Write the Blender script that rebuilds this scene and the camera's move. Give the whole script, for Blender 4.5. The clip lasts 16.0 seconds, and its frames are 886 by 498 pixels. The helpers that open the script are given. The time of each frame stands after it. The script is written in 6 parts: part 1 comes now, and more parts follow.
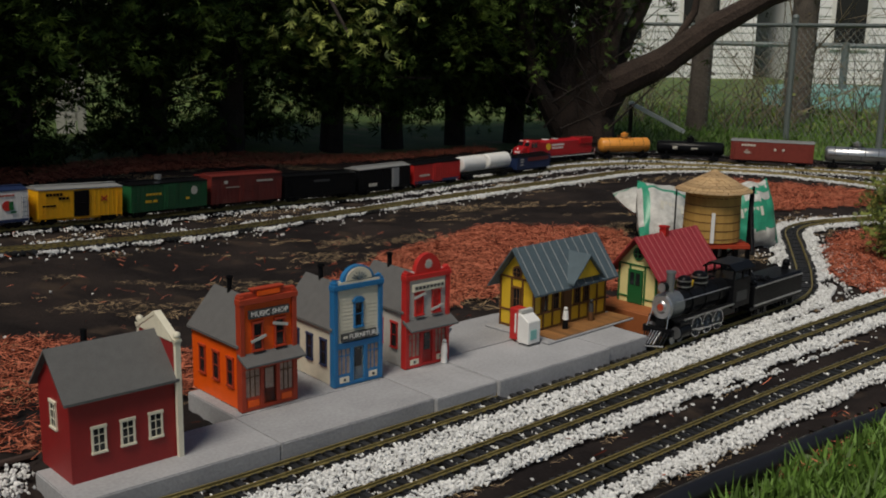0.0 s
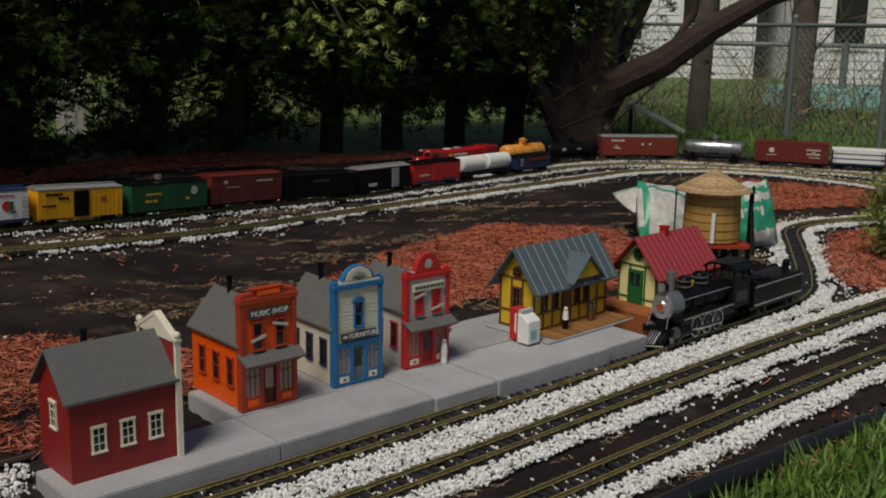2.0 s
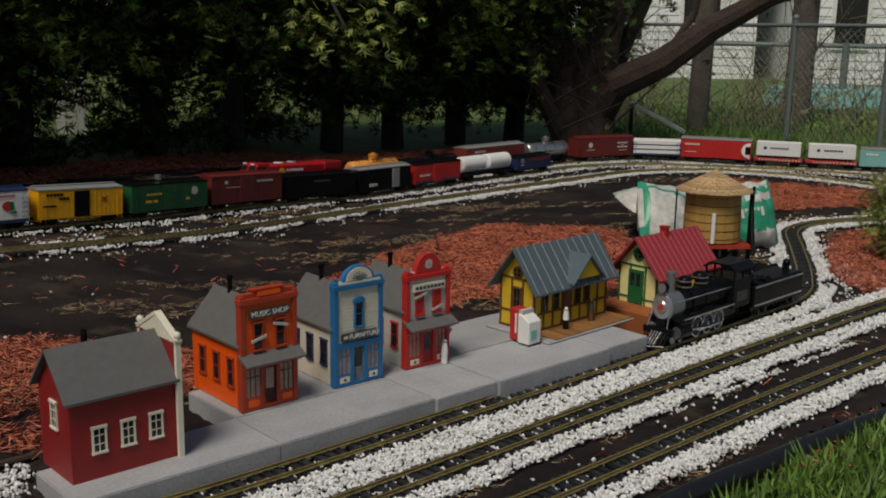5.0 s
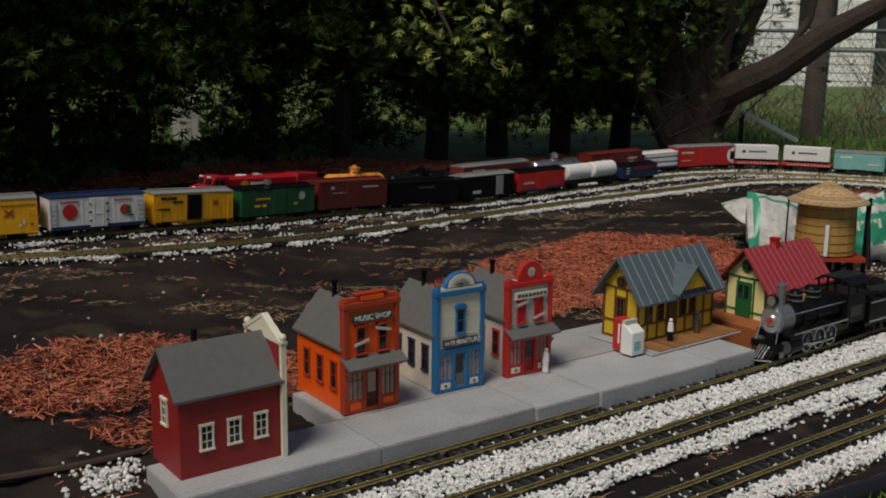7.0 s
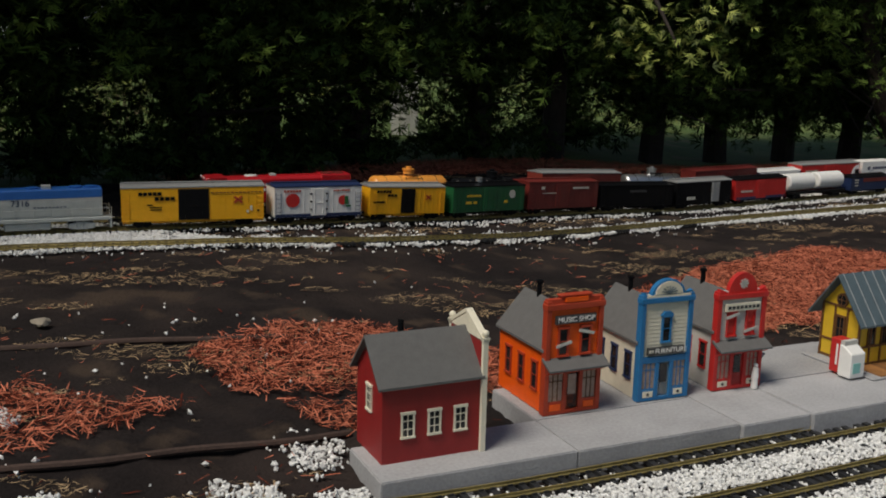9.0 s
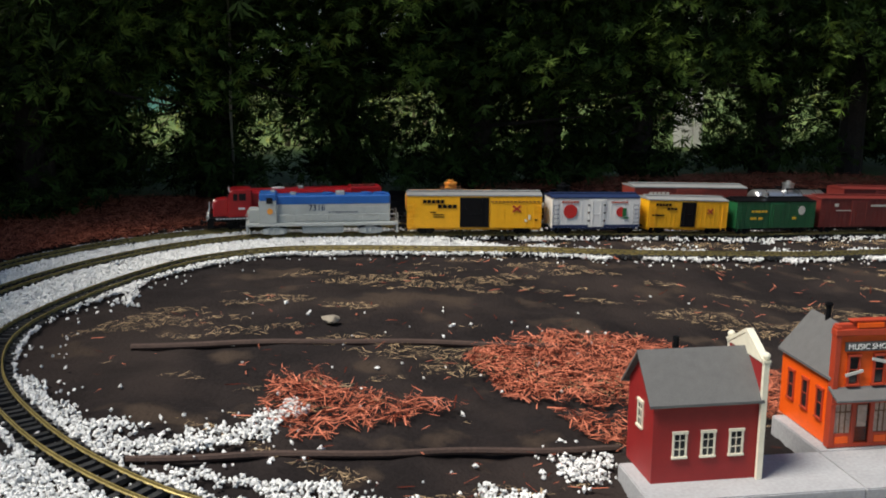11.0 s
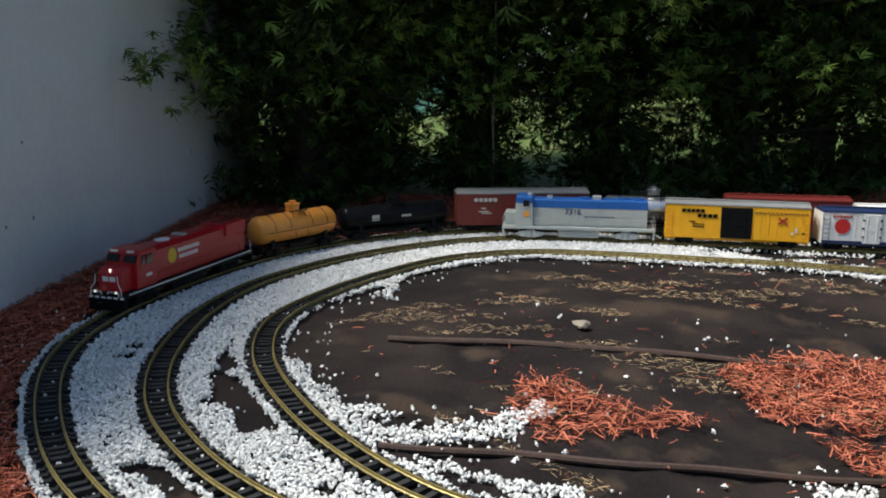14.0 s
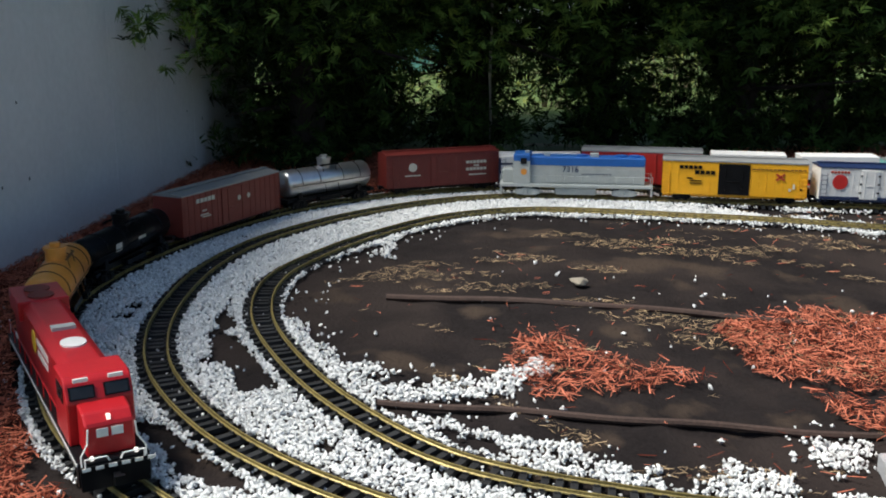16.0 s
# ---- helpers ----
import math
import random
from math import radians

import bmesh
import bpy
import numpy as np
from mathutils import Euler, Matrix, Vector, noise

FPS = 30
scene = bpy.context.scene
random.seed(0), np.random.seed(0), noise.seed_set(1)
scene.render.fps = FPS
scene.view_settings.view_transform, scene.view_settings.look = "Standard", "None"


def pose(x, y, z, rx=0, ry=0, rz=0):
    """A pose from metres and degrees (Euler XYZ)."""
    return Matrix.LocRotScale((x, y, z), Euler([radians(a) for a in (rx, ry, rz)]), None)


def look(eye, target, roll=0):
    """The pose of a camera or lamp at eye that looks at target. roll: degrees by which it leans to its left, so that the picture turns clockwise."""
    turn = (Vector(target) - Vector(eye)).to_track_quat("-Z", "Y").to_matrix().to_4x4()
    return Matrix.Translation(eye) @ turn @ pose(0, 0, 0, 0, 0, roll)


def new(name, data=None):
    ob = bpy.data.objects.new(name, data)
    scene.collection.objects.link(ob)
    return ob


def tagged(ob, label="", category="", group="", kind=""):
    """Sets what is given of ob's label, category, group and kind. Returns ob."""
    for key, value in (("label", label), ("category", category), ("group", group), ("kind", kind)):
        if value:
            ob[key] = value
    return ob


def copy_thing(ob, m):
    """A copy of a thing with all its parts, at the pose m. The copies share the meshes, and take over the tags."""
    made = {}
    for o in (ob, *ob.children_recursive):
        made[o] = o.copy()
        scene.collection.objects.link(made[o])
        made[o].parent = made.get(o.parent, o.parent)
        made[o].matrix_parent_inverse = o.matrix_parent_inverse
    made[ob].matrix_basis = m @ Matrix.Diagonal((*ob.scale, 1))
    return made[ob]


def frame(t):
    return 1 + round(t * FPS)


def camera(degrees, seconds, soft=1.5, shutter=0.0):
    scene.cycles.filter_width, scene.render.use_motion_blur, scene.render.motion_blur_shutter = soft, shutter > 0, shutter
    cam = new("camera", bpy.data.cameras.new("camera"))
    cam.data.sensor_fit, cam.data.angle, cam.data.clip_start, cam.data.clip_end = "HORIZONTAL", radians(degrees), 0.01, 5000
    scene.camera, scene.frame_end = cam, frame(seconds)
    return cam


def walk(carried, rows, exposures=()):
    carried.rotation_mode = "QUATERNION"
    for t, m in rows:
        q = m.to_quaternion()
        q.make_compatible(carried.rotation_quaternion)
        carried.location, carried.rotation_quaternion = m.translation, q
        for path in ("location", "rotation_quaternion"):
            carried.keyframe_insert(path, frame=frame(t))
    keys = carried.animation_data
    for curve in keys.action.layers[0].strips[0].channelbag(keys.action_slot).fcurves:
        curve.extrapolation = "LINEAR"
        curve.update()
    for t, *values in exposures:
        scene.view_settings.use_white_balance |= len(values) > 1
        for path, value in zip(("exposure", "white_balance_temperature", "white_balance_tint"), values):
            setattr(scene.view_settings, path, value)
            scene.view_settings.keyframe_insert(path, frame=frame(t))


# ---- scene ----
cam = camera(46.6, 16.0, soft=1.9)
EYE = 0.80
PATH = [
    (0.0, -0.00, -12.00, -1.00),
    (4.2, -0.00, -12.00, -1.00),
    (6.3, 0.33, -11.80, -0.79),
    (6.5, 1.11, -11.67, -0.90),
    (7.0, 5.81, -11.67, -0.75),
    (7.5, 9.51, -11.64, -0.78),
    (8.0, 12.32, -11.60, -0.70),
    (8.2, 13.62, -11.69, -1.01),
    (10.3, 26.06, -11.59, -0.50),
    (10.5, 28.21, -11.54, -0.46),
    (11.0, 33.09, -11.51, -0.40),
    (11.5, 35.83, -11.52, -0.35),
    (12.0, 38.77, -11.49, -0.34),
    (12.5, 43.23, -11.43, -0.26),
    (13.0, 45.70, -11.38, -0.27),
    (13.5, 47.35, -11.37, -0.26),
    (14.0, 47.45, -11.37, -0.34),
    (14.5, 47.36, -11.37, -0.35),
    (15.0, 47.36, -11.37, -0.36),
    (15.5, 47.37, -11.63, -0.14),
    (16.0, 47.24, -13.69, -0.02),
]
EXPOSURES = [(0.0, -0.84, 6900, 8), (6.5, -0.84, 6900, 8), (8.2, -0.78, 6900, 8), (10.5, 0.18, 6700, 8), (12.5, 0.54, 6500, 6), (16.0, 0.54, 6350, 6)]
walk(cam, [(t, pose(0, 0, EYE, 90 + pitch, roll, yaw)) for t, yaw, pitch, roll in PATH], EXPOSURES)

# ---- light ----
SUN_AZ, SUN_EL = 208.0, 58.0          # degrees clockwise from +y, and above the horizon
world = bpy.data.worlds.new("sky")
scene.world = world
world.use_nodes = True
wn = world.node_tree
sky = wn.nodes.new("ShaderNodeTexSky")
sky.sky_type, sky.sun_disc = "NISHITA", False
sky.sun_elevation, sky.sun_rotation = radians(SUN_EL), radians(SUN_AZ)
wn.nodes["Background"].inputs["Strength"].default_value = 0.072
wn.links.new(sky.outputs[0], wn.nodes["Background"].inputs[0])
sun = new("sun", bpy.data.lights.new("sun", "SUN"))
sun.data.energy, sun.data.angle, sun.data.color = 4.2, radians(22), (1, 0.93, 0.85)
sa, se = radians(SUN_AZ), radians(SUN_EL)
sun.matrix_world = look((0, 0, 0), (-math.sin(sa) * math.cos(se), -math.cos(sa) * math.cos(se), -math.sin(se)))


# ---- materials ----
def M(name, color, rough=0.6, var=0.25, scale=30.0, bump=0.25, metal=0.0, rnd=0.0, island=0.0, fine=8.0, dist=0.002, emit=None, tint=None):
    """A surface with variation at two scales; rnd varies it object by object, island piece by piece."""
    m = bpy.data.materials.new(name)
    m.use_nodes = True
    n, l = m.node_tree.nodes, m.node_tree.links
    p = n["Principled BSDF"]
    p.inputs["Roughness"].default_value, p.inputs["Metallic"].default_value = rough, metal
    tc = n.new("ShaderNodeTexCoord")
    big, small = n.new("ShaderNodeTexNoise"), n.new("ShaderNodeTexNoise")
    for k, s in ((big, scale), (small, scale * fine)):
        k.inputs["Scale"].default_value, k.inputs["Detail"].default_value = s, 4
        l.new(tc.outputs["Object"], k.inputs["Vector"])
    mixn = n.new("ShaderNodeMath")
    mixn.operation = "MULTIPLY_ADD"
    l.new(small.outputs[0], mixn.inputs[0])
    mixn.inputs[1].default_value = 0.5
    half = n.new("ShaderNodeMath")
    half.operation = "MULTIPLY"
    half.inputs[1].default_value = 0.5
    l.new(big.outputs[0], half.inputs[0])
    l.new(half.outputs[0], mixn.inputs[2])
    val = mixn.outputs[0]
    for amount, node, out in ((rnd, "ShaderNodeObjectInfo", "Random"), (island, "ShaderNodeNewGeometry", "Random Per Island")):
        if amount:
            src, add = n.new(node), n.new("ShaderNodeMath")
            add.operation = "MULTIPLY_ADD"
            l.new(src.outputs[out], add.inputs[0])
            add.inputs[1].default_value = amount
            off = n.new("ShaderNodeMath")
            off.operation = "SUBTRACT"
            off.inputs[1].default_value = amount / 2
            l.new(val, off.inputs[0])
            l.new(off.outputs[0], add.inputs[2])
            val = add.outputs[0]
    ramp = n.new("ShaderNodeValToRGB")
    lo = [c * (1 - var * 1.3) for c in color]
    hi = [min(1, c * (1 + var)) for c in (tint or color)]
    ramp.color_ramp.elements[0].position, ramp.color_ramp.elements[1].position = 0.25, 0.75
    ramp.color_ramp.elements[0].color, ramp.color_ramp.elements[1].color = (*lo, 1), (*hi, 1)
    l.new(val, ramp.inputs[0])
    l.new(ramp.outputs[0], p.inputs["Base Color"])
    if bump:
        b = n.new("ShaderNodeBump")
        b.inputs["Strength"].default_value, b.inputs["Distance"].default_value = bump, dist
        l.new(small.outputs[0], b.inputs["Height"])
        l.new(b.outputs[0], p.inputs["Normal"])
    if emit:
        p.inputs["Emission Color"].default_value, p.inputs["Emission Strength"].default_value = (*color, 1), emit
    return m


def patchy(name, a, b, c, scale=3.0, rough=0.9):
    """Three colours in soft patches, for lawn, cloth and earth."""
    m = M(name, a, rough, 0.35, scale * 6, 0.5, dist=0.006)
    n, l = m.node_tree.nodes, m.node_tree.links
    p = n["Principled BSDF"]
    base = p.inputs["Base Color"].links[0].from_socket
    tc = n.new("ShaderNodeTexCoord")
    for color, s, lo, hi in ((b, scale, 0.48, 0.62), (c, scale * 2.7, 0.58, 0.68)):
        t = n.new("ShaderNodeTexNoise")
        t.inputs["Scale"].default_value, t.inputs["Detail"].default_value = s, 6
        l.new(tc.outputs["Object"], t.inputs["Vector"])
        r = n.new("ShaderNodeValToRGB")
        r.color_ramp.elements[0].position, r.color_ramp.elements[1].position = lo, hi
        l.new(t.outputs[0], r.inputs[0])
        mx = n.new("ShaderNodeMix")
        mx.data_type = "RGBA"
        l.new(r.outputs[0], mx.inputs[0])
        l.new(base, mx.inputs[6])
        mx.inputs[7].default_value = (*color, 1)
        base = mx.outputs[2]
    l.new(base, p.inputs["Base Color"])
    return m


MAT = dict(
    lawn=patchy("lawn", (0.075, 0.13, 0.025), (0.12, 0.17, 0.04), (0.16, 0.15, 0.06), 1.3),
    cloth=patchy("landscape cloth", (0.016, 0.013, 0.013), (0.030, 0.023, 0.021), (0.048, 0.035, 0.027), 2.2, 0.95),
    stone=M("white marble chips", (0.78, 0.79, 0.78), 0.7, 0.2, 60, 0.3, island=0.35),
    mulch=M("red mulch", (0.27, 0.045, 0.022), 0.85, 0.5, 40, 0.4, island=0.95, tint=(0.46, 0.15, 0.09)),
    straw=M("dry straw", (0.40, 0.29, 0.17), 0.8, 0.4, 50, 0.2, island=0.7),
    tie=M("black plastic tie", (0.022, 0.023, 0.025), 0.55, 0.35, 60, 0.3, rnd=0.4),
    rail=M("weathered brass", (0.34, 0.27, 0.10), 0.42, 0.4, 30, 0.2, metal=0.4),
    concrete=M("cast concrete", (0.37, 0.375, 0.39), 0.9, 0.20, 9, 0.4, rnd=0.2, fine=16),
    rubber=M("black rubber hose", (0.012, 0.012, 0.014), 0.35, 0.2, 20, 0.1),
    pole=M("dark wooden pole", (0.060, 0.036, 0.028), 0.8, 0.4, 20, 0.5),
    siding=M("painted white siding", (0.82, 0.82, 0.83), 0.6, 0.07, 5, 0.15),
    bark=M("dark bark", (0.035, 0.026, 0.021), 0.95, 0.5, 12, 0.9, dist=0.01),
    bark2=M("grey bark", (0.12, 0.10, 0.085), 0.95, 0.4, 8, 0.9, dist=0.01),
    # one foliage in two tones: cedar holds the crown's shade, spray is lit
    cedar=M("shaded cedar foliage", (0.016, 0.030, 0.008), 0.8, 0.5, 6, 0, island=0.7, tint=(0.038, 0.066, 0.014)),
    shrub=M("juniper foliage", (0.07, 0.12, 0.02), 0.7, 0.4, 20, 0, island=0.7, tint=(0.20, 0.24, 0.05)),
    blade=M("grass blade", (0.10, 0.19, 0.03), 0.6, 0.4, 8, 0, island=0.6),
    brush=M("bare twigs", (0.16, 0.13, 0.085), 0.9, 0.4, 10, 0, island=0.5),
    limb=M("reddish brown bark", (0.050, 0.034, 0.026), 0.95, 0.5, 9, 0.9, dist=0.012),
    wire=M("weathered fence wire", (0.17, 0.20, 0.20), 0.6, 0.2, 30, 0, metal=0.3),
    steel=M("galvanised steel", (0.36, 0.38, 0.39), 0.45, 0.2, 30, 0.1, metal=0.8),
    glass=M("dark glass", (0.015, 0.017, 0.02), 0.08, 0.1, 20, 0),
    graphite=M("graphite smokebox", (0.07, 0.08, 0.10), 0.35, 0.2, 50, 0.1, metal=0.6),
    housewhite=M("white clapboard", (0.80, 0.81, 0.82), 0.6, 0.08, 3, 0.1),
    # lit counterpart of cedar: light on outer sprays is in the colour
    spray=M("lit cedar foliage", (0.045, 0.085, 0.018), 0.7, 0.45, 7, 0, island=0.7, tint=(0.12, 0.18, 0.035)),
    # sunlight on branch tips and shrub leaves, put into the colour
    sunlitgreen=M("sunlit-toned foliage", (0.10, 0.15, 0.025), 0.7, 0.4, 8, 0, island=0.6, tint=(0.24, 0.28, 0.06)),
    black=M("black paint", (0.007, 0.0075, 0.009), 0.28, 0.3, 60, 0.15),
    silver=M("silver paint", (0.62, 0.63, 0.64), 0.28, 0.12, 40, 0.1, metal=0.9),
    white=M("white paint", (0.80, 0.80, 0.78), 0.5, 0.08, 60, 0.1),
    cream=M("cream paint", (0.76, 0.72, 0.58), 0.55, 0.1, 60, 0.1),
    offwhite=M("ivory clapboard", (0.66, 0.62, 0.50), 0.6, 0.1, 60, 0.15),
    maroon=M("barn red paint", (0.27, 0.014, 0.015), 0.5, 0.15, 50, 0.12),
    orange=M("orange paint", (0.84, 0.105, 0.004), 0.5, 0.1, 50, 0.12),
    brick=M("brick red trim", (0.40, 0.045, 0.016), 0.55, 0.15, 50, 0.12),
    blue=M("royal blue paint", (0.015, 0.15, 0.36), 0.45, 0.12, 50, 0.1),
    red=M("red paint", (0.50, 0.022, 0.020), 0.45, 0.12, 50, 0.1),
    grey=M("pale grey clapboard", (0.52, 0.51, 0.48), 0.6, 0.1, 50, 0.12),
    roof=M("grey shingle", (0.115, 0.115, 0.115), 0.85, 0.15, 60, 0.4),
    slate=M("blue grey metal roof", (0.085, 0.12, 0.14), 0.5, 0.18, 40, 0.15),
    rib=M("pale roof seam", (0.30, 0.32, 0.33), 0.5, 0.2, 40, 0.1),
    redroof=M("red metal roof", (0.34, 0.035, 0.045), 0.45, 0.12, 40, 0.12),
    redrib=M("faded red seam", (0.46, 0.14, 0.14), 0.5, 0.15, 40, 0.1),
    yellow=M("mustard paint", (0.68, 0.44, 0.03), 0.5, 0.12, 50, 0.12),
    paleyellow=M("pale yellow paint", (0.80, 0.72, 0.33), 0.55, 0.1, 50, 0.1),
    brown=M("brown wood trim", (0.13, 0.055, 0.016), 0.6, 0.2, 50, 0.15),
    deck=M("stained deck boards", (0.27, 0.125, 0.04), 0.7, 0.25, 30, 0.2, rnd=0.5),
    rustdeck=M("rust brown deck", (0.33, 0.10, 0.03), 0.7, 0.2, 30, 0.2),
    green=M("dark green paint", (0.012, 0.12, 0.035), 0.5, 0.15, 50, 0.1),
    tan=M("ochre stave", (0.47, 0.28, 0.075), 0.6, 0.14, 30, 0.15, rnd=0.25),
    shingle=M("cedar shingle", (0.46, 0.31, 0.16), 0.8, 0.2, 40, 0.3, rnd=0.5),
    bag=M("woven plastic sack", (0.58, 0.58, 0.55), 0.35, 0.42, 34, 0.5, fine=10, dist=0.004),
    bagprint=M("green printed plastic", (0.03, 0.30, 0.18), 0.35, 0.25, 20, 0.3),
    cpred=M("locomotive red", (0.42, 0.012, 0.018), 0.32, 0.12, 40, 0.1),
    boxred=M("boxcar brown red", (0.20, 0.032, 0.022), 0.5, 0.18, 40, 0.15),
    oxide=M("oxide red", (0.15, 0.02, 0.016), 0.5, 0.2, 40, 0.15),
    carroof=M("galvanised car roof", (0.33, 0.34, 0.34), 0.5, 0.15, 40, 0.2, metal=0.3),
    caryellow=M("boxcar yellow", (0.80, 0.40, 0.012), 0.42, 0.1, 40, 0.1),
    tankorange=M("tank car orange", (0.80, 0.33, 0.06), 0.35, 0.12, 40, 0.1),
    cargreen=M("boxcar green", (0.012, 0.10, 0.035), 0.45, 0.15, 40, 0.1),
    carwhite=M("reefer white", (0.74, 0.74, 0.72), 0.45, 0.08, 40, 0.1),
    locoblue=M("locomotive blue", (0.02, 0.12, 0.42), 0.4, 0.12, 40, 0.1),
    locogrey=M("locomotive grey", (0.42, 0.45, 0.44), 0.45, 0.12, 40, 0.1),
    teal=M("teal paint", (0.22, 0.50, 0.47), 0.45, 0.1, 40, 0.1),
    navy=M("navy paint", (0.015, 0.03, 0.09), 0.45, 0.15, 40, 0.1),
    gold=M("yellow marking", (0.75, 0.48, 0.03), 0.45, 0.1, 40, 0),
    lamp=M("lit headlamp", (1.0, 0.95, 0.85), 0.3, 0, 10, 0, emit=0.8),
    stonegrey=M("pale field stone", (0.27, 0.24, 0.19), 0.9, 0.2, 20, 0.5),
    sign=M("sign board", (0.045, 0.048, 0.05), 0.5, 0.15, 40, 0.1),
    letters=M("pale lettering", (0.62, 0.60, 0.52), 0.5, 0.1, 40, 0),
    curtain=M("window display", (0.42, 0.30, 0.24), 0.7, 0.5, 120, 0.1),
)
# matt, fibrous surfaces have next to no gloss
for key in ("cloth", "cedar", "spray", "mulch", "straw", "black"):
    MAT[key].node_tree.nodes["Principled BSDF"].inputs["Specular IOR Level"].default_value = 0.12


# ---- shapes ----
def bx(bm, x0, x1, y0, y1, z0, z1, m=None):
    g = bmesh.ops.create_cube(bm, size=1, matrix=Matrix.Translation(((x0 + x1) / 2, (y0 + y1) / 2, (z0 + z1) / 2)) @ Matrix.Diagonal((x1 - x0, y1 - y0, z1 - z0, 1)))
    if m:
        bmesh.ops.transform(bm, matrix=m, verts=g["verts"])
    return g["verts"]


def cy(bm, r, h, m, seg=16, r2=None):
    """A cylinder or cone along z from 0 to h, moved by m."""
    g = bmesh.ops.create_cone(bm, cap_ends=True, segments=seg, radius1=r, radius2=r if r2 is None else r2, depth=h, matrix=m @ Matrix.Translation((0, 0, h / 2)))
    return g["verts"]


def ball(bm, r, m, u=12, v=8):
    return bmesh.ops.create_uvsphere(bm, u_segments=u, v_segments=v, radius=r, matrix=m)["verts"]


def prism(bm, pts, a, b, axis="x", m=None):
    """A flat outline drawn along an axis from a to b. pts are (y, z), (x, z) or (x, y)."""
    put = {"x": lambda p, k: (k, p[0], p[1]), "y": lambda p, k: (p[0], k, p[1]), "z": lambda p, k: (p[0], p[1], k)}[axis]
    lo, hi = [bm.verts.new(put(p, a)) for p in pts], [bm.verts.new(put(p, b)) for p in pts]
    bm.faces.new(lo), bm.faces.new(hi[::-1])
    for i in range(len(pts)):
        j = (i + 1) % len(pts)
        bm.faces.new((lo[i], hi[i], hi[j], lo[j]))
    if m:
        bmesh.ops.transform(bm, matrix=m, verts=lo + hi)
    return lo + hi


def rod(bm, a, b, r, seg=6, r2=None):
    a, b = Vector(a), Vector(b)
    return cy(bm, r, (b - a).length, Matrix.Translation(a) @ (b - a).to_track_quat("Z", "Y").to_matrix().to_4x4(), seg, r2)


def tube(bm, P, r, seg=8):
    """One bent tube through the points P."""
    P = [Vector(p) for p in P]
    rings = []
    for i, p in enumerate(P):
        d = (P[min(i + 1, len(P) - 1)] - P[max(i - 1, 0)]).normalized()
        a = d.cross(Vector((0, 0, 1))).normalized()
        b = a.cross(d)
        rings.append([bm.verts.new(p + (a * math.cos(2 * math.pi * k / seg) + b * math.sin(2 * math.pi * k / seg)) * r) for k in range(seg)])
    for u, v in zip(rings, rings[1:]):
        for k in range(seg):
            bm.faces.new((u[k], u[(k + 1) % seg], v[(k + 1) % seg], v[k]))
    bm.faces.new(rings[0]), bm.faces.new(rings[-1][::-1])


def part(name, bm, material, parent=None, label="", bevel=0.0, smooth=False):
    """Links a bmesh as one mesh object under a thing or a part."""
    bmesh.ops.recalc_face_normals(bm, faces=bm.faces)
    if bevel:
        bmesh.ops.bevel(bm, geom=bm.edges[:], offset=bevel, segments=1, affect="EDGES", clamp_overlap=True)
    me = bpy.data.meshes.new(name)
    bm.to_mesh(me)
    bm.free()
    me.materials.append(MAT[material])
    if smooth:
        me.shade_smooth()
        me.set_sharp_from_angle(angle=radians(35))
    ob = new(name, me)
    if parent:
        ob.parent = parent
    if label:
        tagged(ob, label)
    return ob


def B():
    return bmesh.new()


def boxes(name, lst, material, parent=None, label="", bevel=0.0, m=None):
    bm = B()
    for b in lst:
        bx(bm, *b, m)
    return part(name, bm, material, parent, label, bevel)


def thing(name, m, label, category, group=""):
    ob = new(name)
    ob.empty_display_size = 0.05
    ob.matrix_basis = m
    return tagged(ob, label, category, group)


def lettering(name, text, size, material, parent, m):
    """Raised words from the built-in font, turned into a mesh."""
    cu = bpy.data.curves.new(name, "FONT")
    cu.body, cu.size, cu.extrude, cu.align_x, cu.align_y = text, size, 0.0004, "CENTER", "CENTER"
    tmp = bpy.data.objects.new(name + "_tmp", cu)
    me = bpy.data.meshes.new_from_object(tmp)
    bpy.data.objects.remove(tmp)
    me.transform(m)
    me.materials.clear()
    me.materials.append(MAT[material])
    ob = new(name, me)
    ob.parent = parent
    return ob


def stuff(name, verts, faces, material, label, category, parent=None):
    me = bpy.data.meshes.new(name)
    me.from_pydata(verts, [], faces)
    me.materials.append(MAT[material])
    ob = new(name, me)
    if parent:
        ob.parent = parent
        return tagged(ob, label, kind="stuff")
    return tagged(ob, label, category, kind="stuff")


